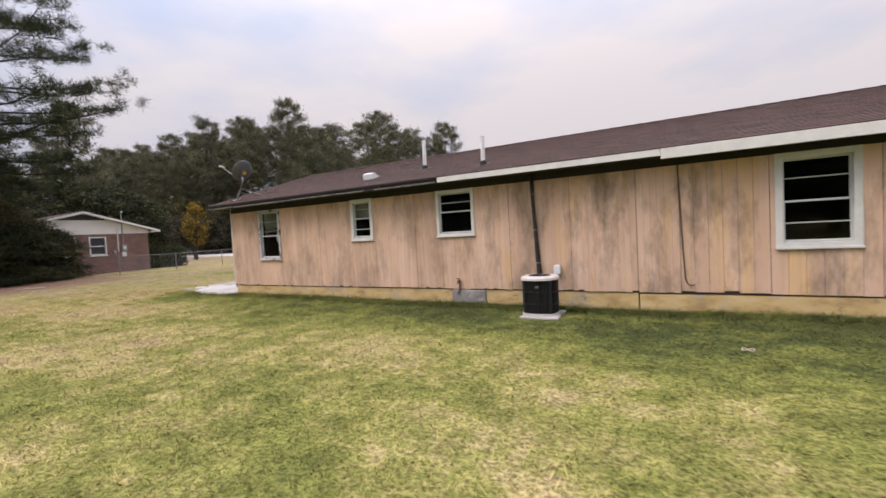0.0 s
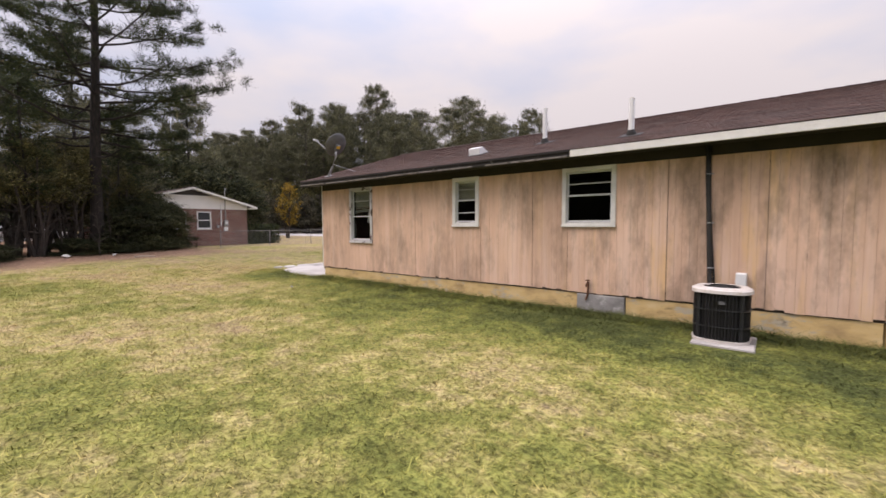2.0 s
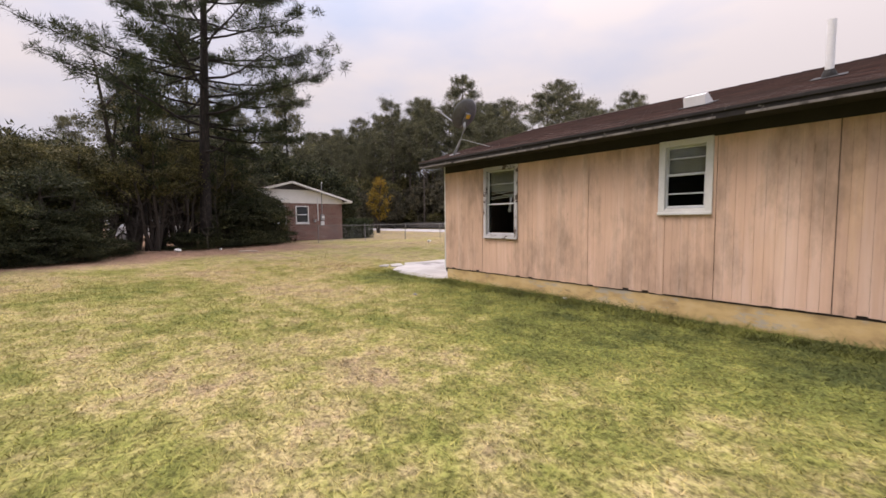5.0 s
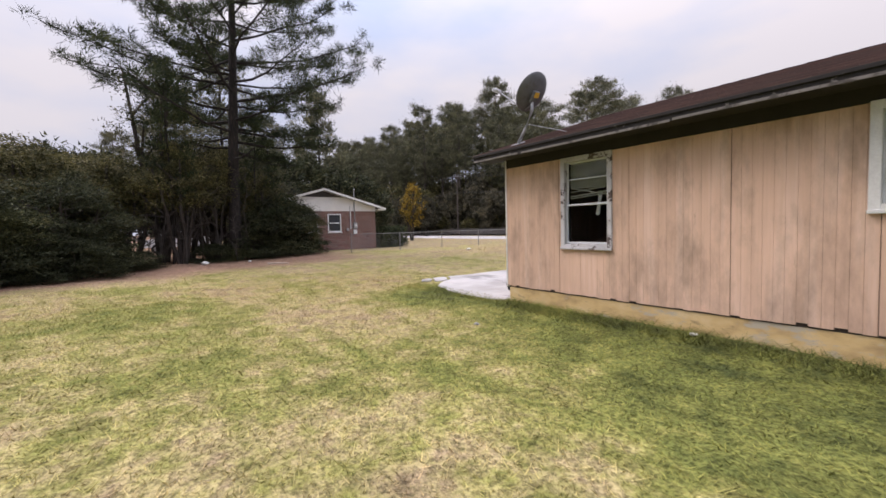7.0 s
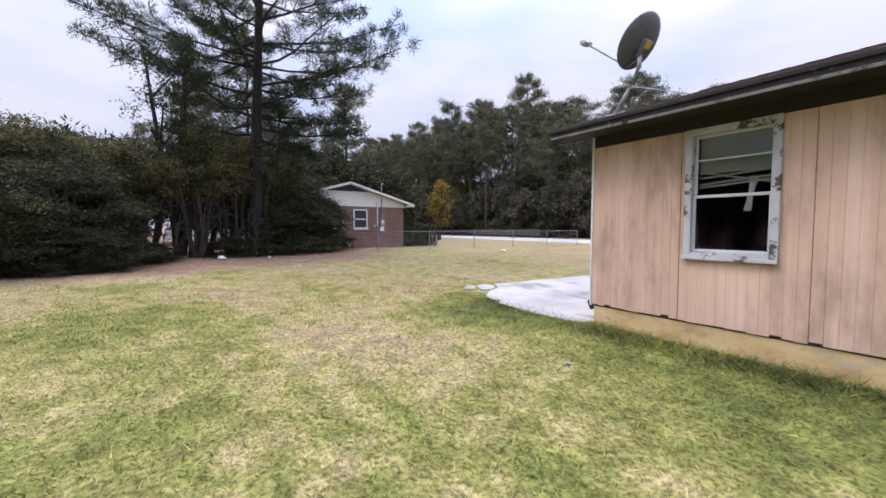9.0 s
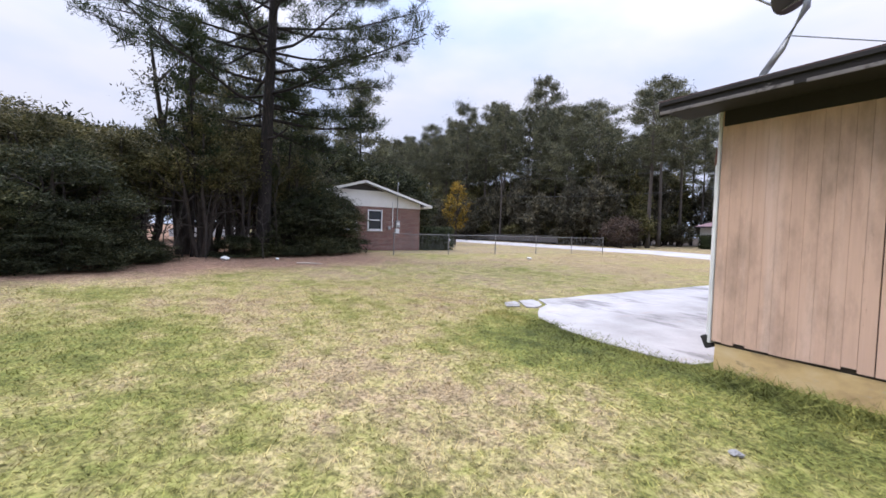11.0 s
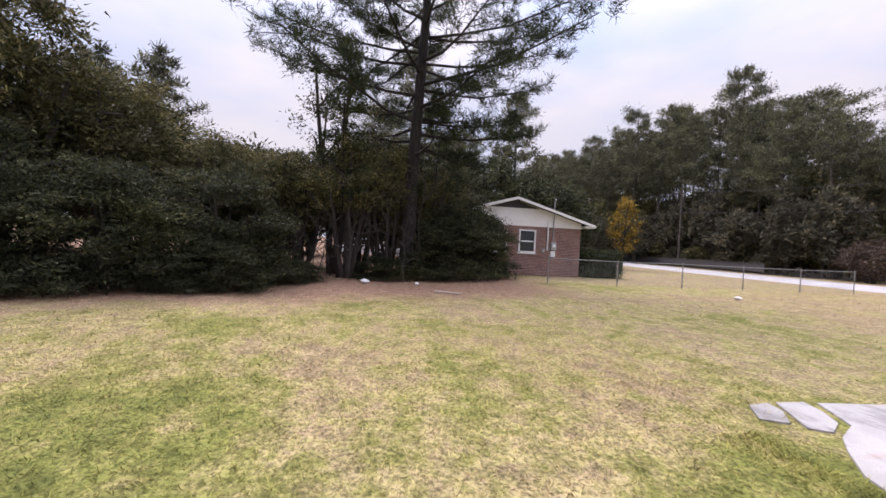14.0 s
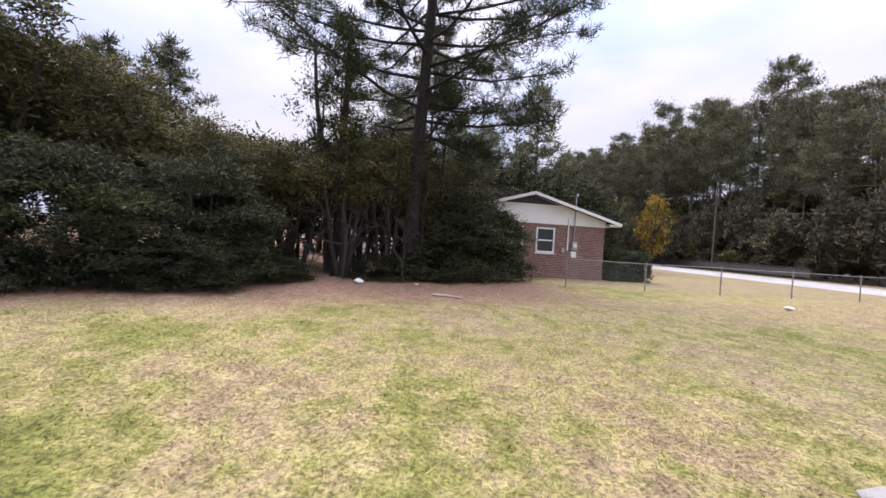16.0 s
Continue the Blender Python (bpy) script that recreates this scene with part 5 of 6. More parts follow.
for x, y, h, sd in ((-25.6, 3.7, 4.8, 1), (-26.2, 2.4, 3.2, 2), (-26.0, 5.0, 3.0, 3), (-25.6, 1.3, 2.8, 4), (-26.6, 4.5, 5.0, 5), (-25.0, 0.8, 2.2, 6), (-26.8, 3.0, 3.6, 7), (-25.2, 2.6, 2.0, 8), (-25.9, 4.3, 3.8, 9), (-25.4, 5.6, 1.9, 10), (-26.4, 6.2, 4.4, 11), (-24.9, 1.9, 1.7, 12), (-27.3, 7.2, 4.0, 13)):
    sapling(x - 0.7, y, h, sd)
# taller trees behind the thicket
bt = shrub(3.2, 8.2, 0.6, 190, 46, 0.28, 35, "dark broadleaved tree behind the thicket", "tree", M_LEAF, "trees behind the thicket", 3, "broadleaf_tree")
move(bt, -34.5, -1.5, 0, 1.0, 0.76)
for x, y, a, s, q in ((-33.5, -8.0, 40, 1.0, 0.95), (-46.5, 3.4, 100, 1.15, 1.02), (-38.5, -5.5, 200, 1.1, 0.95), (-43.0, 0.0, 300, 1.2, 1.0), (-32.0, -13.5, 10, 1.2, 1.0), (-44.0, 6.0, 60, 1.1, 1.05), (-50.0, -6, 80, 1.3, 1.0),
                      (-40.0, 10.5, 15, 1.1, 1.1), (-45.0, 15.5, 150, 1.2, 1.15), (-43.5, 20.0, 230, 1.0, 1.05), (-36, -16, 90, 1.3, 1.0), (-48.0, 11, 10, 1.3, 1.2), (-50.0, 21, 10, 1.2, 1.15), (-40.5, -12, 30, 1.2, 0.95), (-35.5, 8.5, 70, 0.8, 1.05)):
    put(bt, x, y, a, s, s * q)
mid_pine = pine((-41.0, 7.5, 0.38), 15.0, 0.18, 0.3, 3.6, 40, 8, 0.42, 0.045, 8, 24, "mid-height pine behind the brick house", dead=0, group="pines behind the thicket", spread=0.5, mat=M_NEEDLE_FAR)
for x, y, a, s, q in ((-39.8, -8.5, 40, 0.85, 0.95), (-37.6, -10.9, 100, 0.8, 0.92), (-47.0, 17.0, 200, 1.0, 1.0), (-36.5, 9.6, 300, 0.7, 0.72), (-32.6, 6.1, 150, 0.62, 0.66)):
    put(mid_pine, x, y, a, s, s * q)

# the wood beyond the road
GP = "tall pines beyond the road"
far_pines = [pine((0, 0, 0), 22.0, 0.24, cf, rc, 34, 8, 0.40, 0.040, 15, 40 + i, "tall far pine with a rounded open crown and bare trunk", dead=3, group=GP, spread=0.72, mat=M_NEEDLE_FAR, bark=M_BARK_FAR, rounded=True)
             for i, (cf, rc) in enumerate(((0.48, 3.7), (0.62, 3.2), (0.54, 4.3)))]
GU = "understorey trees beyond the road"
under = [shrub(3.4, 9.0, 0.3, 150, 34, 0.42, 50 + i, "dark understorey tree at the edge of the wood", "tree", m2, GU, 4, "broadleaf_tree") for i, m2 in enumerate((M_LEAF_WOOD, M_LEAF_WARM))]
r = random.Random(77)
first = {0: True, 1: True, 2: True}
for i in range(64):
    u = i / 63
    x = -36 - 88 * u + r.uniform(-1.2, 1.2)
    y = 46 + (i % 3) * 6.5 + r.uniform(-2, 2) - 4 * u
    kind_i = i % 3
    s = r.uniform(0.86, 1.08)
    q = s * (0.95 + 0.10 * math.sin(i * 1.3)) * (1.19 if x < -54 else 1.0 if x < -47 else 0.9)
    m = Matrix.Translation((x, y, ground_z(x, y))) @ Matrix.Rotation(r.uniform(0, math.tau), 4, "Z") @ Matrix.Diagonal((s, s, q, 1))
    if first[kind_i]:
        first[kind_i] = False
        far_pines[kind_i].matrix_basis = m
    else:
        copy_thing(far_pines[kind_i], m)
for i in range(16):                               # the wood goes on to the west
    x, y = -58 - r.uniform(0, 26), 0 + 40 * i / 15 + r.uniform(-2, 2)
    s = r.uniform(0.7, 0.85)
    put(far_pines[i % 3], x, y, r.uniform(0, 360), s, s)
first = {0: True, 1: True}
for i in range(58):
    u = i / 57
    x = -31 - 90 * u + r.uniform(-1.5, 1.5)
    y = 42.5 + (i % 2) * 5.0 + r.uniform(-1.2, 1.2)
    s, q = r.uniform(0.8, 1.1), r.uniform(0.8, 1.3)
    if x > -37:
        y += 24
    m = Matrix.Translation((x, y, ground_z(x, y))) @ Matrix.Rotation(r.uniform(0, math.tau), 4, "Z") @ Matrix.Diagonal((s, s, s * q, 1))
    ki = i % 2
    if first[ki]:
        first[ki] = False
        under[ki].matrix_basis = m
    else:
        copy_thing(under[ki], m)
for i in range(26):                               # low brush at the edge of the wood
    put(under[i % 2], -43.5 - 2.9 * i + r.uniform(-0.8, 0.8), 41.3 + r.uniform(-0.5, 0.8), r.uniform(0, 360), 0.5, r.uniform(0.26, 0.42))
for x, y in ((-36.4, 44.8), (-38.4, 44.2), (-40.6, 44.6)):
    put(under[1], x, y, 50 * x, 0.62, 0.48)
for i in range(22):                               # low brush among the trunks
    put(under[i % 2], -38.5 - 2.6 * i, 57.5 + r.uniform(-1, 1), r.uniform(0, 360), 0.75, 0.42)
for i in range(40):                               # dense growth deep in the wood
    x, y = -44 - 92 * i / 39 + r.uniform(-1, 1), 60 + (i % 2) * 7
    put(under[i % 2], x, y, r.uniform(0, 360), 1.15, r.uniform(1.35, 1.75))
for i in range(20):
    x, y = -52 - r.uniform(0, 14), 4 + 36 * i / 19
    put(under[i % 2], x, y, r.uniform(0, 360), r.uniform(0.8, 1.0))
for x, y, s in ((-38, 69, 1.0), (-42, 71, 1.1), (-46, 69, 1.1), (-35, 71, 0.9), (-36, 74, 1.15), (-31, 76, 1.05), (-26, 75, 1.1), (-20, 77, 1.2), (-14, 76, 1.1), (-7, 78, 1.15), (0, 77, 1.2), (8, 78, 1.1)):
    put(under[0], x, y, 37 * x, s, s * 1.12)
put(far_pines[1], -24.5, 80, 20, 0.8, 0.78)
for x, y, a, s, q in ((-39.0, 73, 40, 1.0, 1.12), (-42.0, 75, 130, 1.05, 1.18), (-44.5, 72, 200, 1.0, 1.08), (-47.5, 75, 300, 1.05, 1.15), (-40.5, 79, 10, 1.0, 1.2)):
    put(far_pines[int(-x) % 3], x, y, a, s, s * q)
put(far_pines[0], -40.5, 67, 20, 0.9, 0.88)
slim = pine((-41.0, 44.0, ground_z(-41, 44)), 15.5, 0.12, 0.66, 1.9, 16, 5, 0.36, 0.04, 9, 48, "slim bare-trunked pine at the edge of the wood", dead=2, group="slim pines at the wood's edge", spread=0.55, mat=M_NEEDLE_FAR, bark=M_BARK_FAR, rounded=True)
for i in range(44):
    x, y = -42.5 - 1.75 * i + r.uniform(-0.8, 0.8), 42.2 + r.uniform(0, 5.5)
    put(slim, x, y, r.uniform(0, 360), r.uniform(0.8, 1.15), r.uniform(0.7, 1.2))
for i in range(15):                               # unseen trees added to the south, to block low sky from the wall
    put(bt, -29 + 3.7 * i, -23 - 3 * (i % 2) + r.uniform(-1, 1), r.uniform(0, 360), 1.15, r.uniform(1.0, 1.3))
# taller unseen pines added behind them, blocking more of the southern sky
for i in range(11):
    put(far_pines[i % 3], -28 + 5.0 * i + r.uniform(-1, 1), -30 + r.uniform(-2, 2), r.uniform(0, 360), 0.85, 0.8)
autumn = shrub(1.35, 6.4, 1.0, 64, 34, 0.20, 61, "small tree in yellow and orange autumn leaf", "tree", M_LEAF_AUTUMN, "", 2, "autumn_tree")
move(autumn, -41.5, 24.4, 0, 1.0, 1.0)
brown = shrub(2.4, 4.0, 0.2, 90, 40, 0.22, 62, "bare brown rounded bush across the road", "shrub", M_BROWNBUSH, "", 7, "bare_bush")
move(brown, -35.8, 41.2, 0, 1.05, 0.85)
pale = shrub(0.9, 1.5, 0.1, 40, 30, 0.16, 63, "small pale green bush across the road", "shrub", M_LEAF_WARM, "", 4, "small_bush")
move(pale, -38.0, 43.0)


def hedge(name, x0, x1, y0, y1, h, seed, label):
    """A clipped hedge: leafy skin over a dark core."""
    rng = np.random.default_rng(seed)
    z = ground_z((x0 + x1) / 2, (y0 + y1) / 2)
    t = thing(name, label, "hedge", ((x0 + x1) / 2, (y0 + y1) / 2, z))
    part("core", Shape().cbox(x0 + 0.14, x1 - 0.14, y0 + 0.14, y1 - 0.14, z - 0.05, z + h - 0.14, 0.1), M_HEDGE, t)
    area = 2 * ((x1 - x0) + (y1 - y0)) * h + (x1 - x0) * (y1 - y0)
    n = int(area * 26)
    spots = []
    for i in range(n):
        u, v, w = rng.random(3)
        f = rng.integers(0, 5)
        p = [x0 + u * (x1 - x0), y0 + v * (y1 - y0), z + w * h]
        if f == 0:
            p[0] = x0
        elif f == 1:
            p[0] = x1
        elif f == 2:
            p[1] = y0
        elif f == 3:
            p[1] = y1
        else:
            p[2] = z + h
        spots.append(p)
    part("foliage", leaf_mesh("foliage", spots, [0.15] * n, 22, 0.10, 0.03, rng, 0.2, M_HEDGE), None, t)
    return t


hedge("clipped_hedge", -32.6, -31.2, 15.5, 17.5, 1.34, 5, "clipped box hedge at the corner of the brick house")
hedge("long_hedge", -30.0, -17.0, 51.6, 52.8, 1.45, 6, "long clipped dark hedge in front of the far house")
hedge("short_hedge", -33.2, -31.0, 51.6, 52.8, 1.45, 7, "short clipped dark hedge beside the mailbox")

# ---------- brick house next door ----------
NX, NY0, NY1, NZ = -31.4, 8.0, 15.16, 0.24
NT, NRY, NRZ, NEY, NEZ = 2.73, 11.50, 4.17, 15.78, 2.95
nb = thing("brick_house", "low red-brick house with a white gable end behind the shrubs", "house", (NX - 6, 11.6, NZ))
hole = [(11.80, 12.70, 1.38, 2.56), (10.28, 11.18, 1.38, 2.56)]
sh = Shape()
for b in ((NX - 0.2, NX),):
    tmp = pierced(Shape(), NY0, NY1, b[0], b[1], NZ - 0.2, NT, hole)
    sh.add([(y, x, z) for x, y, z in tmp.v], tmp.f)
nb_wall = part("wall", sh, M_BRICK, nb)
part("back_wall", Shape().box(NX - 12.0, NX - 0.21, NY1 - 0.2, NY1, NZ - 0.2, NT).box(NX - 12.0, NX - 0.21, NY0, NY0 + 0.2, NZ - 0.2, NT).box(NX - 12.2, NX - 12.0, NY0, NY1, NZ - 0.2, NT), M_BRICK, nb)
sl = (NRZ - NEZ) / (NEY - NRY)
gy0 = 2 * NRY - NY1
gab = Shape().add([(x, y, z) for x in (NX - 0.12, NX + 0.02) for y, z in ((NY1 + 0.02, NT + 0.004), (NY1 + 0.02, NEZ + sl * 0.55 - 0.1), (NRY, NRZ - 0.12), (gy0, NEZ + sl * 0.55 - 0.1), (gy0, NT + 0.004))],
                  [(0, 1, 2, 3, 4), (9, 8, 7, 6, 5), (0, 5, 6, 1), (1, 6, 7, 2), (2, 7, 8, 3), (3, 8, 9, 4), (4, 9, 5, 0)])
part("gable", gab, M_GABLE, nb, "white painted gable boards")
part("gable_vent", Shape().add([(NX + 0.024, NRY - 1.35, NRZ - 0.55), (NX + 0.024, NRY + 1.35, NRZ - 0.55), (NX + 0.024, NRY, NRZ - 0.14), (NX + 0.034, NRY - 1.35, NRZ - 0.55), (NX + 0.034, NRY + 1.35, NRZ - 0.55), (NX + 0.034, NRY, NRZ - 0.14)],
                              [(0, 1, 2), (5, 4, 3), (0, 3, 4, 1), (1, 4, 5, 2), (2, 5, 3, 0)]), M_DARKTRIM, nb, "dark shaded gable peak")
rf = Shape()
ley = 2 * NRY - NEY
for y0, y1, z0, z1 in ((NRY, NEY, NRZ, NEZ), (NRY, ley, NRZ, NEZ)):
    rf.add([(x, y, z + d) for d in (0.0, -0.07) for x in (NX + 0.42, NX - 12.5) for y, z in ((y0, z0), (y1, z1))], [(0, 1, 3, 2), (4, 6, 7, 5), (0, 4, 5, 1), (2, 3, 7, 6), (1, 5, 7, 3), (0, 2, 6, 4)])
nb_roof = part("roof", rf, M_SHINGLE, nb, "dark shingle roof")
for s, ye in ((1, NEY), (-1, ley)):
    an = math.atan2(NRZ - NEZ, abs(NEY - NRY))
    ln = math.hypot(NRZ - NEZ, NEY - NRY)
    m = Matrix.Translation((NX + 0.43, NRY, NRZ - 0.008)) @ Matrix.Rotation(-s * an, 4, "X")
    part("rake_board", Shape().cbox(-0.02, 0.02, 0 if s > 0 else -ln, ln if s > 0 else 0, -0.15, -0.015, 0.004, m), M_WHITE, nb_roof, "white barge board")
part("eave_box", Shape().cbox(NX - 12.3, NX + 0.40, NY1 + 0.03, NEY - 0.02, NEZ - 0.16, NEZ - 0.06, 0.01), M_WHITE, nb)
for (a, b, c, d) in hole:
    w = part("window", Shape().cbox(NX - 0.1, NX + 0.03, a, a + 0.07, c, d, 0.004).cbox(NX - 0.1, NX + 0.03, b - 0.07, b, c, d, 0.004)
             .cbox(NX - 0.1, NX + 0.028, a + 0.07, b - 0.07, d - 0.07, d, 0.004).cbox(NX - 0.1, NX + 0.028, a + 0.07, b - 0.07, c, c + 0.09, 0.004)
             .cbox(NX - 0.08, NX + 0.01, a + 0.07, b - 0.07, (c + d) / 2 - 0.03, (c + d) / 2 + 0.03, 0.004), M_PVC, nb, "white sash window")
    for z0, z1 in ((c + 0.09, (c + d) / 2 - 0.03), ((c + d) / 2 + 0.03, d - 0.07)):
        part("pane", Shape().box(NX - 0.07, NX - 0.06, a + 0.06, b - 0.06, z0 - 0.01, z1 + 0.01), M_DARKGLASS, w)
    part("sill", Shape().cbox(NX - 0.02, NX + 0.06, a - 0.05, b + 0.05, c - 0.05, c - 0.004, 0.006), M_WHITE, w)
meter = part("meter_box", Shape().cbox(NX + 0.005, NX + 0.14, 13.5, 13.78, 1.58, 1.98, 0.015), M_GALV, nb, "grey electricity meter box")
part("meter_glass", Shape().tube([(NX + 0.14, 13.64, 1.80), (NX + 0.21, 13.64, 1.80)], 0.085, 14), M_PVC, meter)
part("service_box", Shape().cbox(NX + 0.005, NX + 0.11, 13.5, 13.76, 1.23, 1.52, 0.015), M_PVC, nb, "pale breaker box")
part("small_box", Shape().cbox(NX + 0.005, NX + 0.09, 13.05, 13.20, 1.45, 1.64, 0.01), M_GALV, nb)
part("service_mast", Shape().tube([(NX + 0.07, 13.62, 1.97), (NX + 0.07, 13.62, 4.12)], 0.03, 8).tube([(NX + 0.07, 13.62, 4.08), (NX + 0.16, 13.62, 4.18), (NX + 0.20, 13.62, 4.10)], 0.035, 8), M_GALV, nb, "grey service mast through the eave")
part("side_conduit", Shape().tube([(NX + 0.05, 13.33, 1.55), (NX + 0.05, 13.33, 3.05)], 0.035, 8), M_PVC, nb)

# ---------- chain-link fence ----------
fence = thing("chain_link_fence", "galvanised chain-link fence at the far side of the lawn", "fence", (-27.2, 20, 0.38))
fy = [11.5 + 3.1 * i for i in range(6)]
post_me = Shape().tube([(0, 0, -0.2), (0, 0, 1.04)], 0.024, 10).lathe((0, 0, 1.04), [(0.03, 0.0), (0.03, 0.03), (0.012, 0.05)], 10).mesh("post")
post_me.materials.append(M_FENCE)
for y in fy:
    p = new("post", post_me)
    p.parent = fence
    p.matrix_parent_inverse = fence.matrix_basis.inverted()
    p.matrix_basis = Matrix.Translation((-27.2, y, ground_z(-27.2, y)))
part("top_rail", Shape().tube([(-27.2, y, ground_z(-27.2, y) + 1.03) for y in fy], 0.017, 8), M_FENCE, fence)
for y0, y1 in zip(fy, fy[1:]):
    net = Shape()
    z0 = ground_z(-27.2, y0) + 0.03
    step, hgt = 0.085, 0.98
    n = int((y1 - y0) / step)
    for i in range(-int(hgt / step), n):
        for s in (1, -1):
            a, b = y0 + i * step, y0 + i * step + hgt
            za, zb = (0, hgt) if s > 0 else (hgt, 0)
            t0, t1 = max(0, (y0 - a) / hgt), min(1, (y1 - a) / hgt)
            if t1 - t0 < 0.02:
                continue
            net.tube([(-27.2, a + t0 * hgt, z0 + za + (zb - za) * t0), (-27.2, a + t1 * hgt, z0 + za + (zb - za) * t1)], 0.0018, 3, False)
    me = bpy.data.meshes.new("wire_netting")
    me.from_pydata(net.v, [], net.f)
    part("wire_netting", me, M_FENCE, fence)
far_fence = thing("roadside_fence", "dark netted fence along the wood beyond the road", "fence", (-70, 39.3, 0.45))
for i in range(24):
    x = -42.5 - 3 * i
    part("post", Shape().tube([(x, 39.3, 0.3), (x, 39.3, 1.25)], 0.04, 6), M_DARKTRIM, far_fence)
    part("panel", Shape().cbox(x - 2.96, x - 0.04, 39.28, 39.30, 0.5, 1.12, 0.004), M_DARKTRIM, far_fence)
part("top_rail", Shape().tube([(-42.5, 39.3, 1.22), (-114.5, 39.3, 1.22)], 0.03, 6), M_DARKTRIM, far_fence)

# ---------- pole and wires ----------
pole = thing("utility_pole", "weathered grey wooden utility pole at the roadside", "utility pole", (-54, 40.3, 0.45))
part("shaft", Shape().tube([(-54, 40.3, 0.2), (-54, 40.3, 9.4)], [0.11, 0.075], 10), M_POLE, pole)
part("crossarm", Shape().cbox(-54.07, -53.93, 39.6, 41.0, 8.75, 8.87, 0.01), M_POLE, pole)
for dy in (-0.6, 0.6):
    part("insulator", Shape().lathe((-54, 40.3 + dy, 8.87), [(0.03, 0), (0.05, 0.04), (0.03, 0.08), (0.045, 0.12), (0.01, 0.15)], 8), M_GALV, pole)
for x1, z1, dz in ((-140, 9.0, -0.9), (-10, 8.6, -1.3)):
    part("wire", Shape().tube([(-54 + (x1 + 54) * q / 12, 40.3, 9.0 + (z1 - 9.0) * q / 12 + dz * math.sin(q / 12 * math.pi)) for q in range(13)], 0.018, 4, False), M_WIRE, pole)
    part("wire", Shape().tube([(-54 + (x1 + 54) * q / 12, 40.3, 6.6 + dz * 0.8 * math.sin(q / 12 * math.pi)) for q in range(13)], 0.018, 4, False), M_WIRE, pole)

# ---------- far house over the road ----------
fh = thing("far_house", "pale bungalow with a faded pink roof beyond the road", "house", (-28, 66, 0.3))
fx0, fx1, fyw, fz = -38.2, -12.0, 62.0, 0.3
part("wall", Shape().box(fx0, fx1, fyw, fyw + 9, fz - 0.3, 2.95), M_GABLE, fh, "pale cream walls")
rfx = Shape().add([(fx0 - 0.5, fyw - 0.6, 3.0), (fx1 + 0.5, fyw - 0.6, 3.0), (fx1 + 0.5, fyw + 9.6, 3.0), (fx0 - 0.5, fyw + 9.6, 3.0), (fx0 + 2.6, fyw + 4.5, 4.75), (fx1 - 2.6, fyw + 4.5, 4.75)],
                  [(0, 1, 5, 4), (2, 3, 4, 5), (0, 4, 3), (1, 2, 5), (0, 3, 2, 1)])
fr = part("roof", rfx, M_PINKROOF, fh, "faded pink metal roof")
part("fascia", Shape().cbox(fx0 - 0.52, fx1 + 0.52, fyw - 0.66, fyw - 0.61, 2.85, 3.02, 0.01), M_DARKTRIM, fr)
px0, px1 = -32.2, -23.4
pc = (px0 + px1) / 2
part("porch_gable", Shape().add([(px0, fyw - 2.0, 2.9), (px1, fyw - 2.0, 2.9), (pc, fyw - 2.0, 4.25), (px0, fyw + 3, 2.9), (px1, fyw + 3, 2.9), (pc, fyw + 3, 4.25)],
                                [(0, 1, 2), (5, 4, 3), (0, 2, 5, 3), (1, 4, 5, 2), (0, 3, 4, 1)]), M_GALV, fh, "blue-grey porch gable")
pr = Shape()
for s, xe in ((-1, px0 - 0.4), (1, px1 + 0.4)):
    pr.add([(xe, fyw - 2.3, 2.78), (pc, fyw - 2.3, 4.40), (pc, fyw + 3, 4.40), (xe, fyw + 3, 2.78), (xe, fyw - 2.3, 2.66), (pc, fyw - 2.3, 4.28)], [(0, 1, 2, 3), (4, 5, 1, 0)])
part("porch_roof", pr, M_DARKTRIM, fh)
for x in (px0 + 0.2, -29.3, -26.4, px1 - 0.2):
    part("porch_post", Shape().cbox(x - 0.09, x + 0.09, fyw - 2.0, fyw - 1.82, fz - 0.2, 2.9, 0.01), M_WHITE, fh)
# dark slab on the pale wall paints the shade under the porch
part("porch_shade", Shape().cbox(-28.2, -16.5, fyw - 0.12, fyw - 0.02, fz, 2.6, 0.01), M_DARKTRIM, fh, "dark slab standing in for the porch's shade")
for a, b in ((-36.3, -34.6), (-31.6, -30.2)):
    w = part("window", Shape().cbox(a, b, fyw - 0.06, fyw - 0.005, 1.0, 2.4, 0.01), M_WHITE, fh)
    part("pane", Shape().box(a + 0.12, b - 0.12, fyw - 0.075, fyw - 0.065, 1.12, 2.28), M_DARKGLASS, w)
    for x in (a - 0.42, b + 0.04):
        part("shutter", Shape().cbox(x, x + 0.38, fyw - 0.07, fyw - 0.005, 0.95, 2.45, 0.01), M_DARKTRIM, w, "dark shutter")
part("brick_end", Shape().cbox(-16.4, -12.1, fyw - 0.10, fyw - 0.01, fz, 2.6, 0.01), M_BRICK, fh)
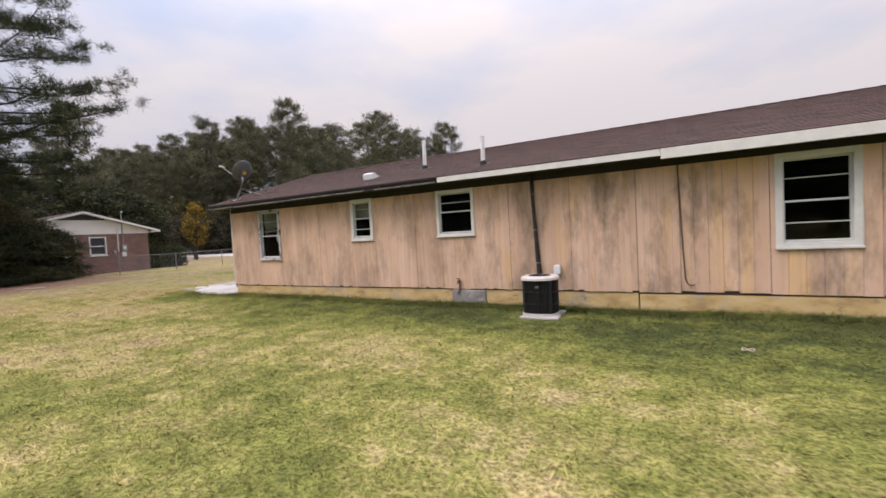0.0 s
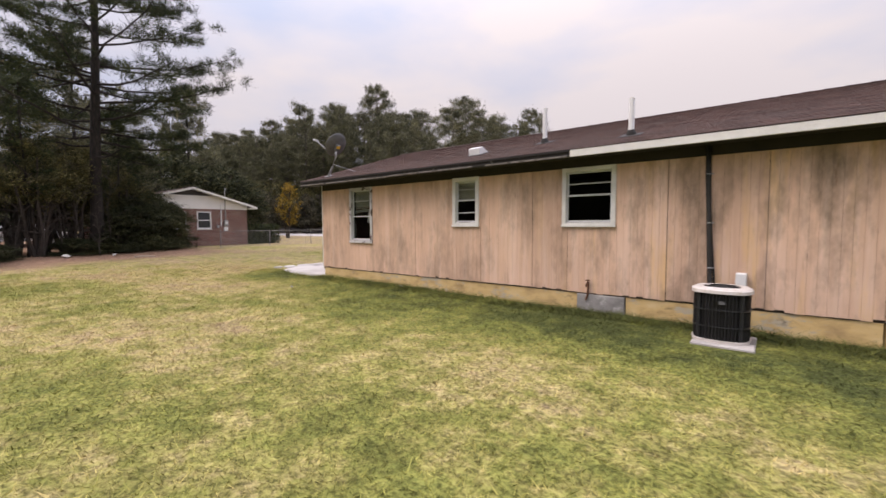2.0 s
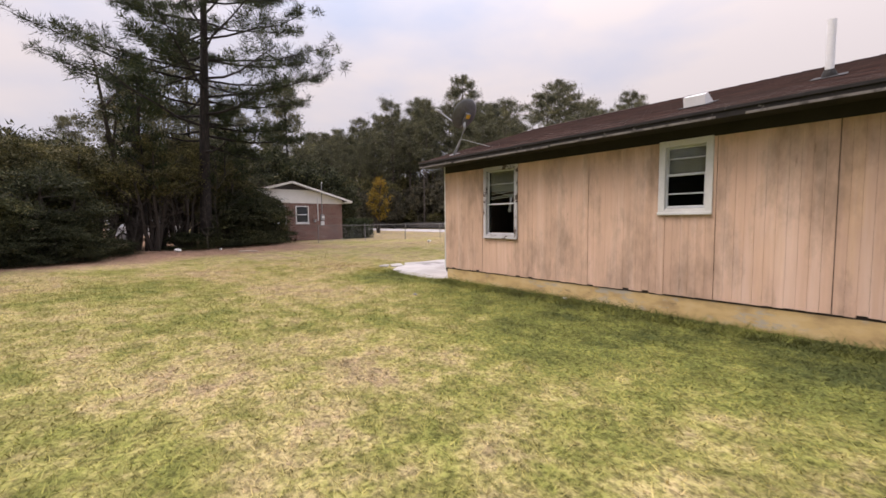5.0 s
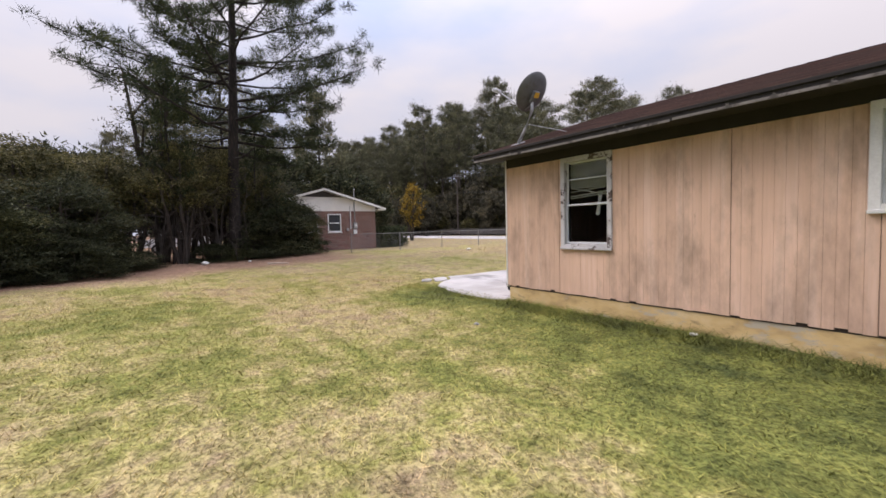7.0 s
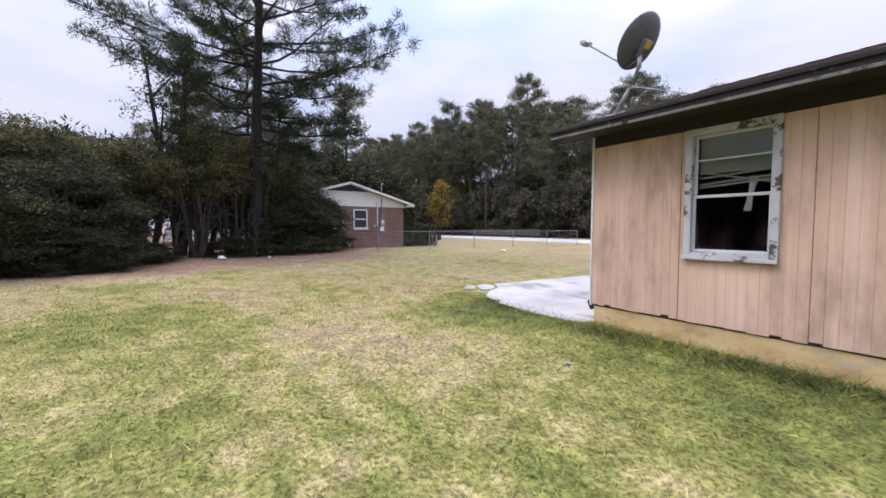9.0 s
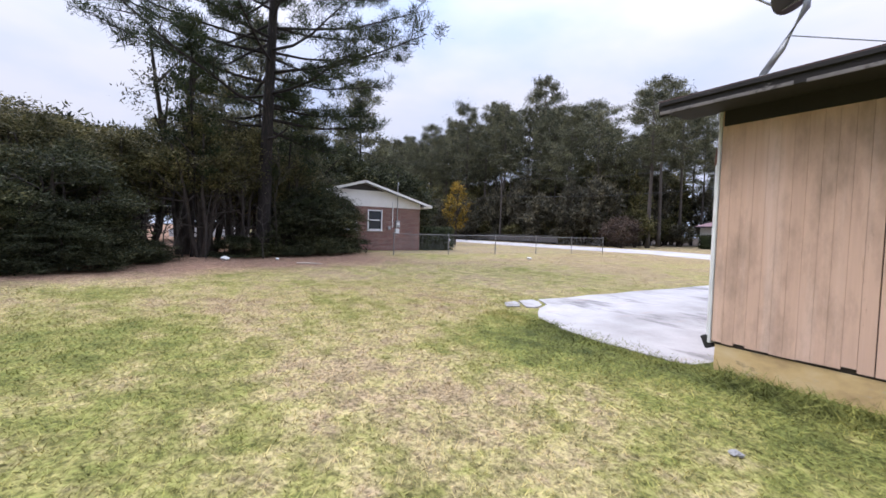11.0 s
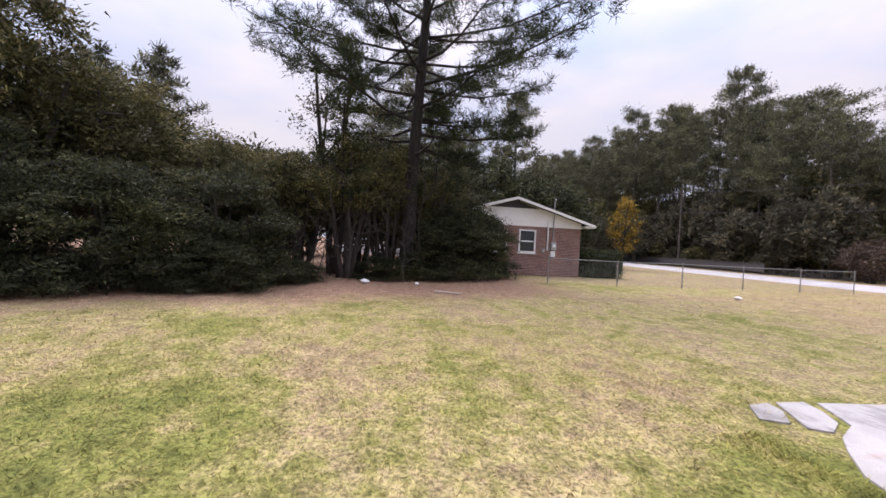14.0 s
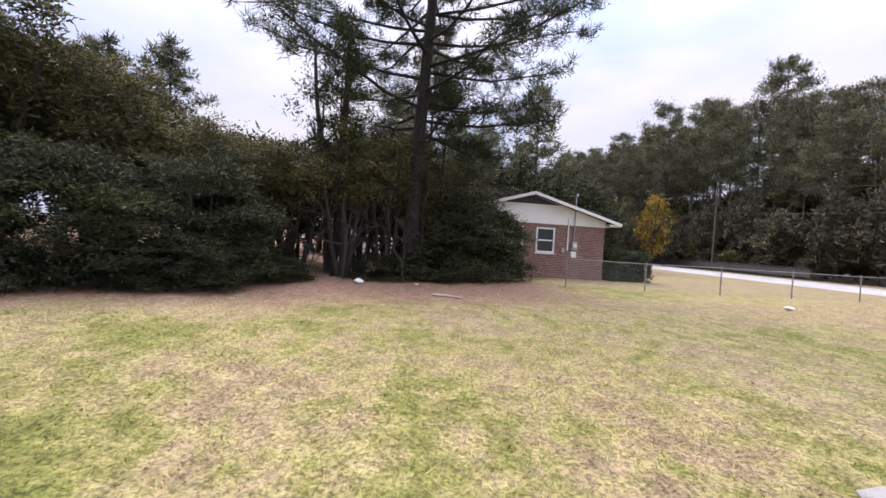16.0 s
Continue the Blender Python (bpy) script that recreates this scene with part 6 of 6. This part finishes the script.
mb = thing("mailbox", "white mailbox on a white post by the hedge", "mailbox", (-30.5, 51.2, 0.2))
part("post", Shape().cbox(-30.62, -30.42, 51.1, 51.3, 0.0, 1.5, 0.01), M_PVC, mb)
part("box", Shape().cbox(-30.75, -30.3, 50.7, 51.35, 1.5, 1.95, 0.06), M_PVC, mb)

# ---------- white car half hidden behind the thicket ----------
car = thing("parked_car", "white parked car half hidden behind the thicket", "car", (-40.4, 4.4, 0.24))
prof = [(-2.2, 0.42), (-2.25, 0.85), (-1.55, 1.0), (-0.95, 1.45), (0.65, 1.5), (1.35, 1.08), (2.15, 0.98), (2.25, 0.6), (2.2, 0.42)]
body = Shape()
for hw in (-0.85, 0.85):
    body.v += [(-40.4 + hw * (0.86 if z > 1.2 else 1.0), 4.4 + y, 0.24 + z) for y, z in prof]
n = len(prof)
body.f = [tuple(range(n)), tuple(reversed(range(n, 2 * n)))] + [(i, n + i, n + (i + 1) % n, (i + 1) % n) for i in range(n)]
part("body", body, M_CARPAINT, car)
for s in (-1, 1):
    part("side_window", Shape().add([(-40.4 + s * 0.80, 4.4 + y, 0.24 + z) for y, z in ((-1.3, 1.05), (-0.85, 1.38), (0.55, 1.42), (1.05, 1.08))] + [(-40.4 + s * 0.845, 4.4 + y, 0.24 + z) for y, z in ((-1.3, 1.05), (-0.85, 1.38), (0.55, 1.42), (1.05, 1.08))],
                                    [(0, 1, 2, 3), (7, 6, 5, 4), (0, 4, 5, 1), (1, 5, 6, 2), (2, 6, 7, 3), (3, 7, 4, 0)]), M_DARKGLASS, car)
    for y in (-1.4, 1.4):
        wh = part("wheel", Shape().tube([(-40.4 + s * 0.68, 4.4 + y, 0.24 + 0.32), (-40.4 + s * 0.87, 4.4 + y, 0.24 + 0.32)], 0.32, 20), M_TYRE, car)
        part("rim", Shape().tube([(-40.4 + s * 0.86, 4.4 + y, 0.24 + 0.32), (-40.4 + s * 0.885, 4.4 + y, 0.24 + 0.32)], 0.19, 14), M_GALV, wh)
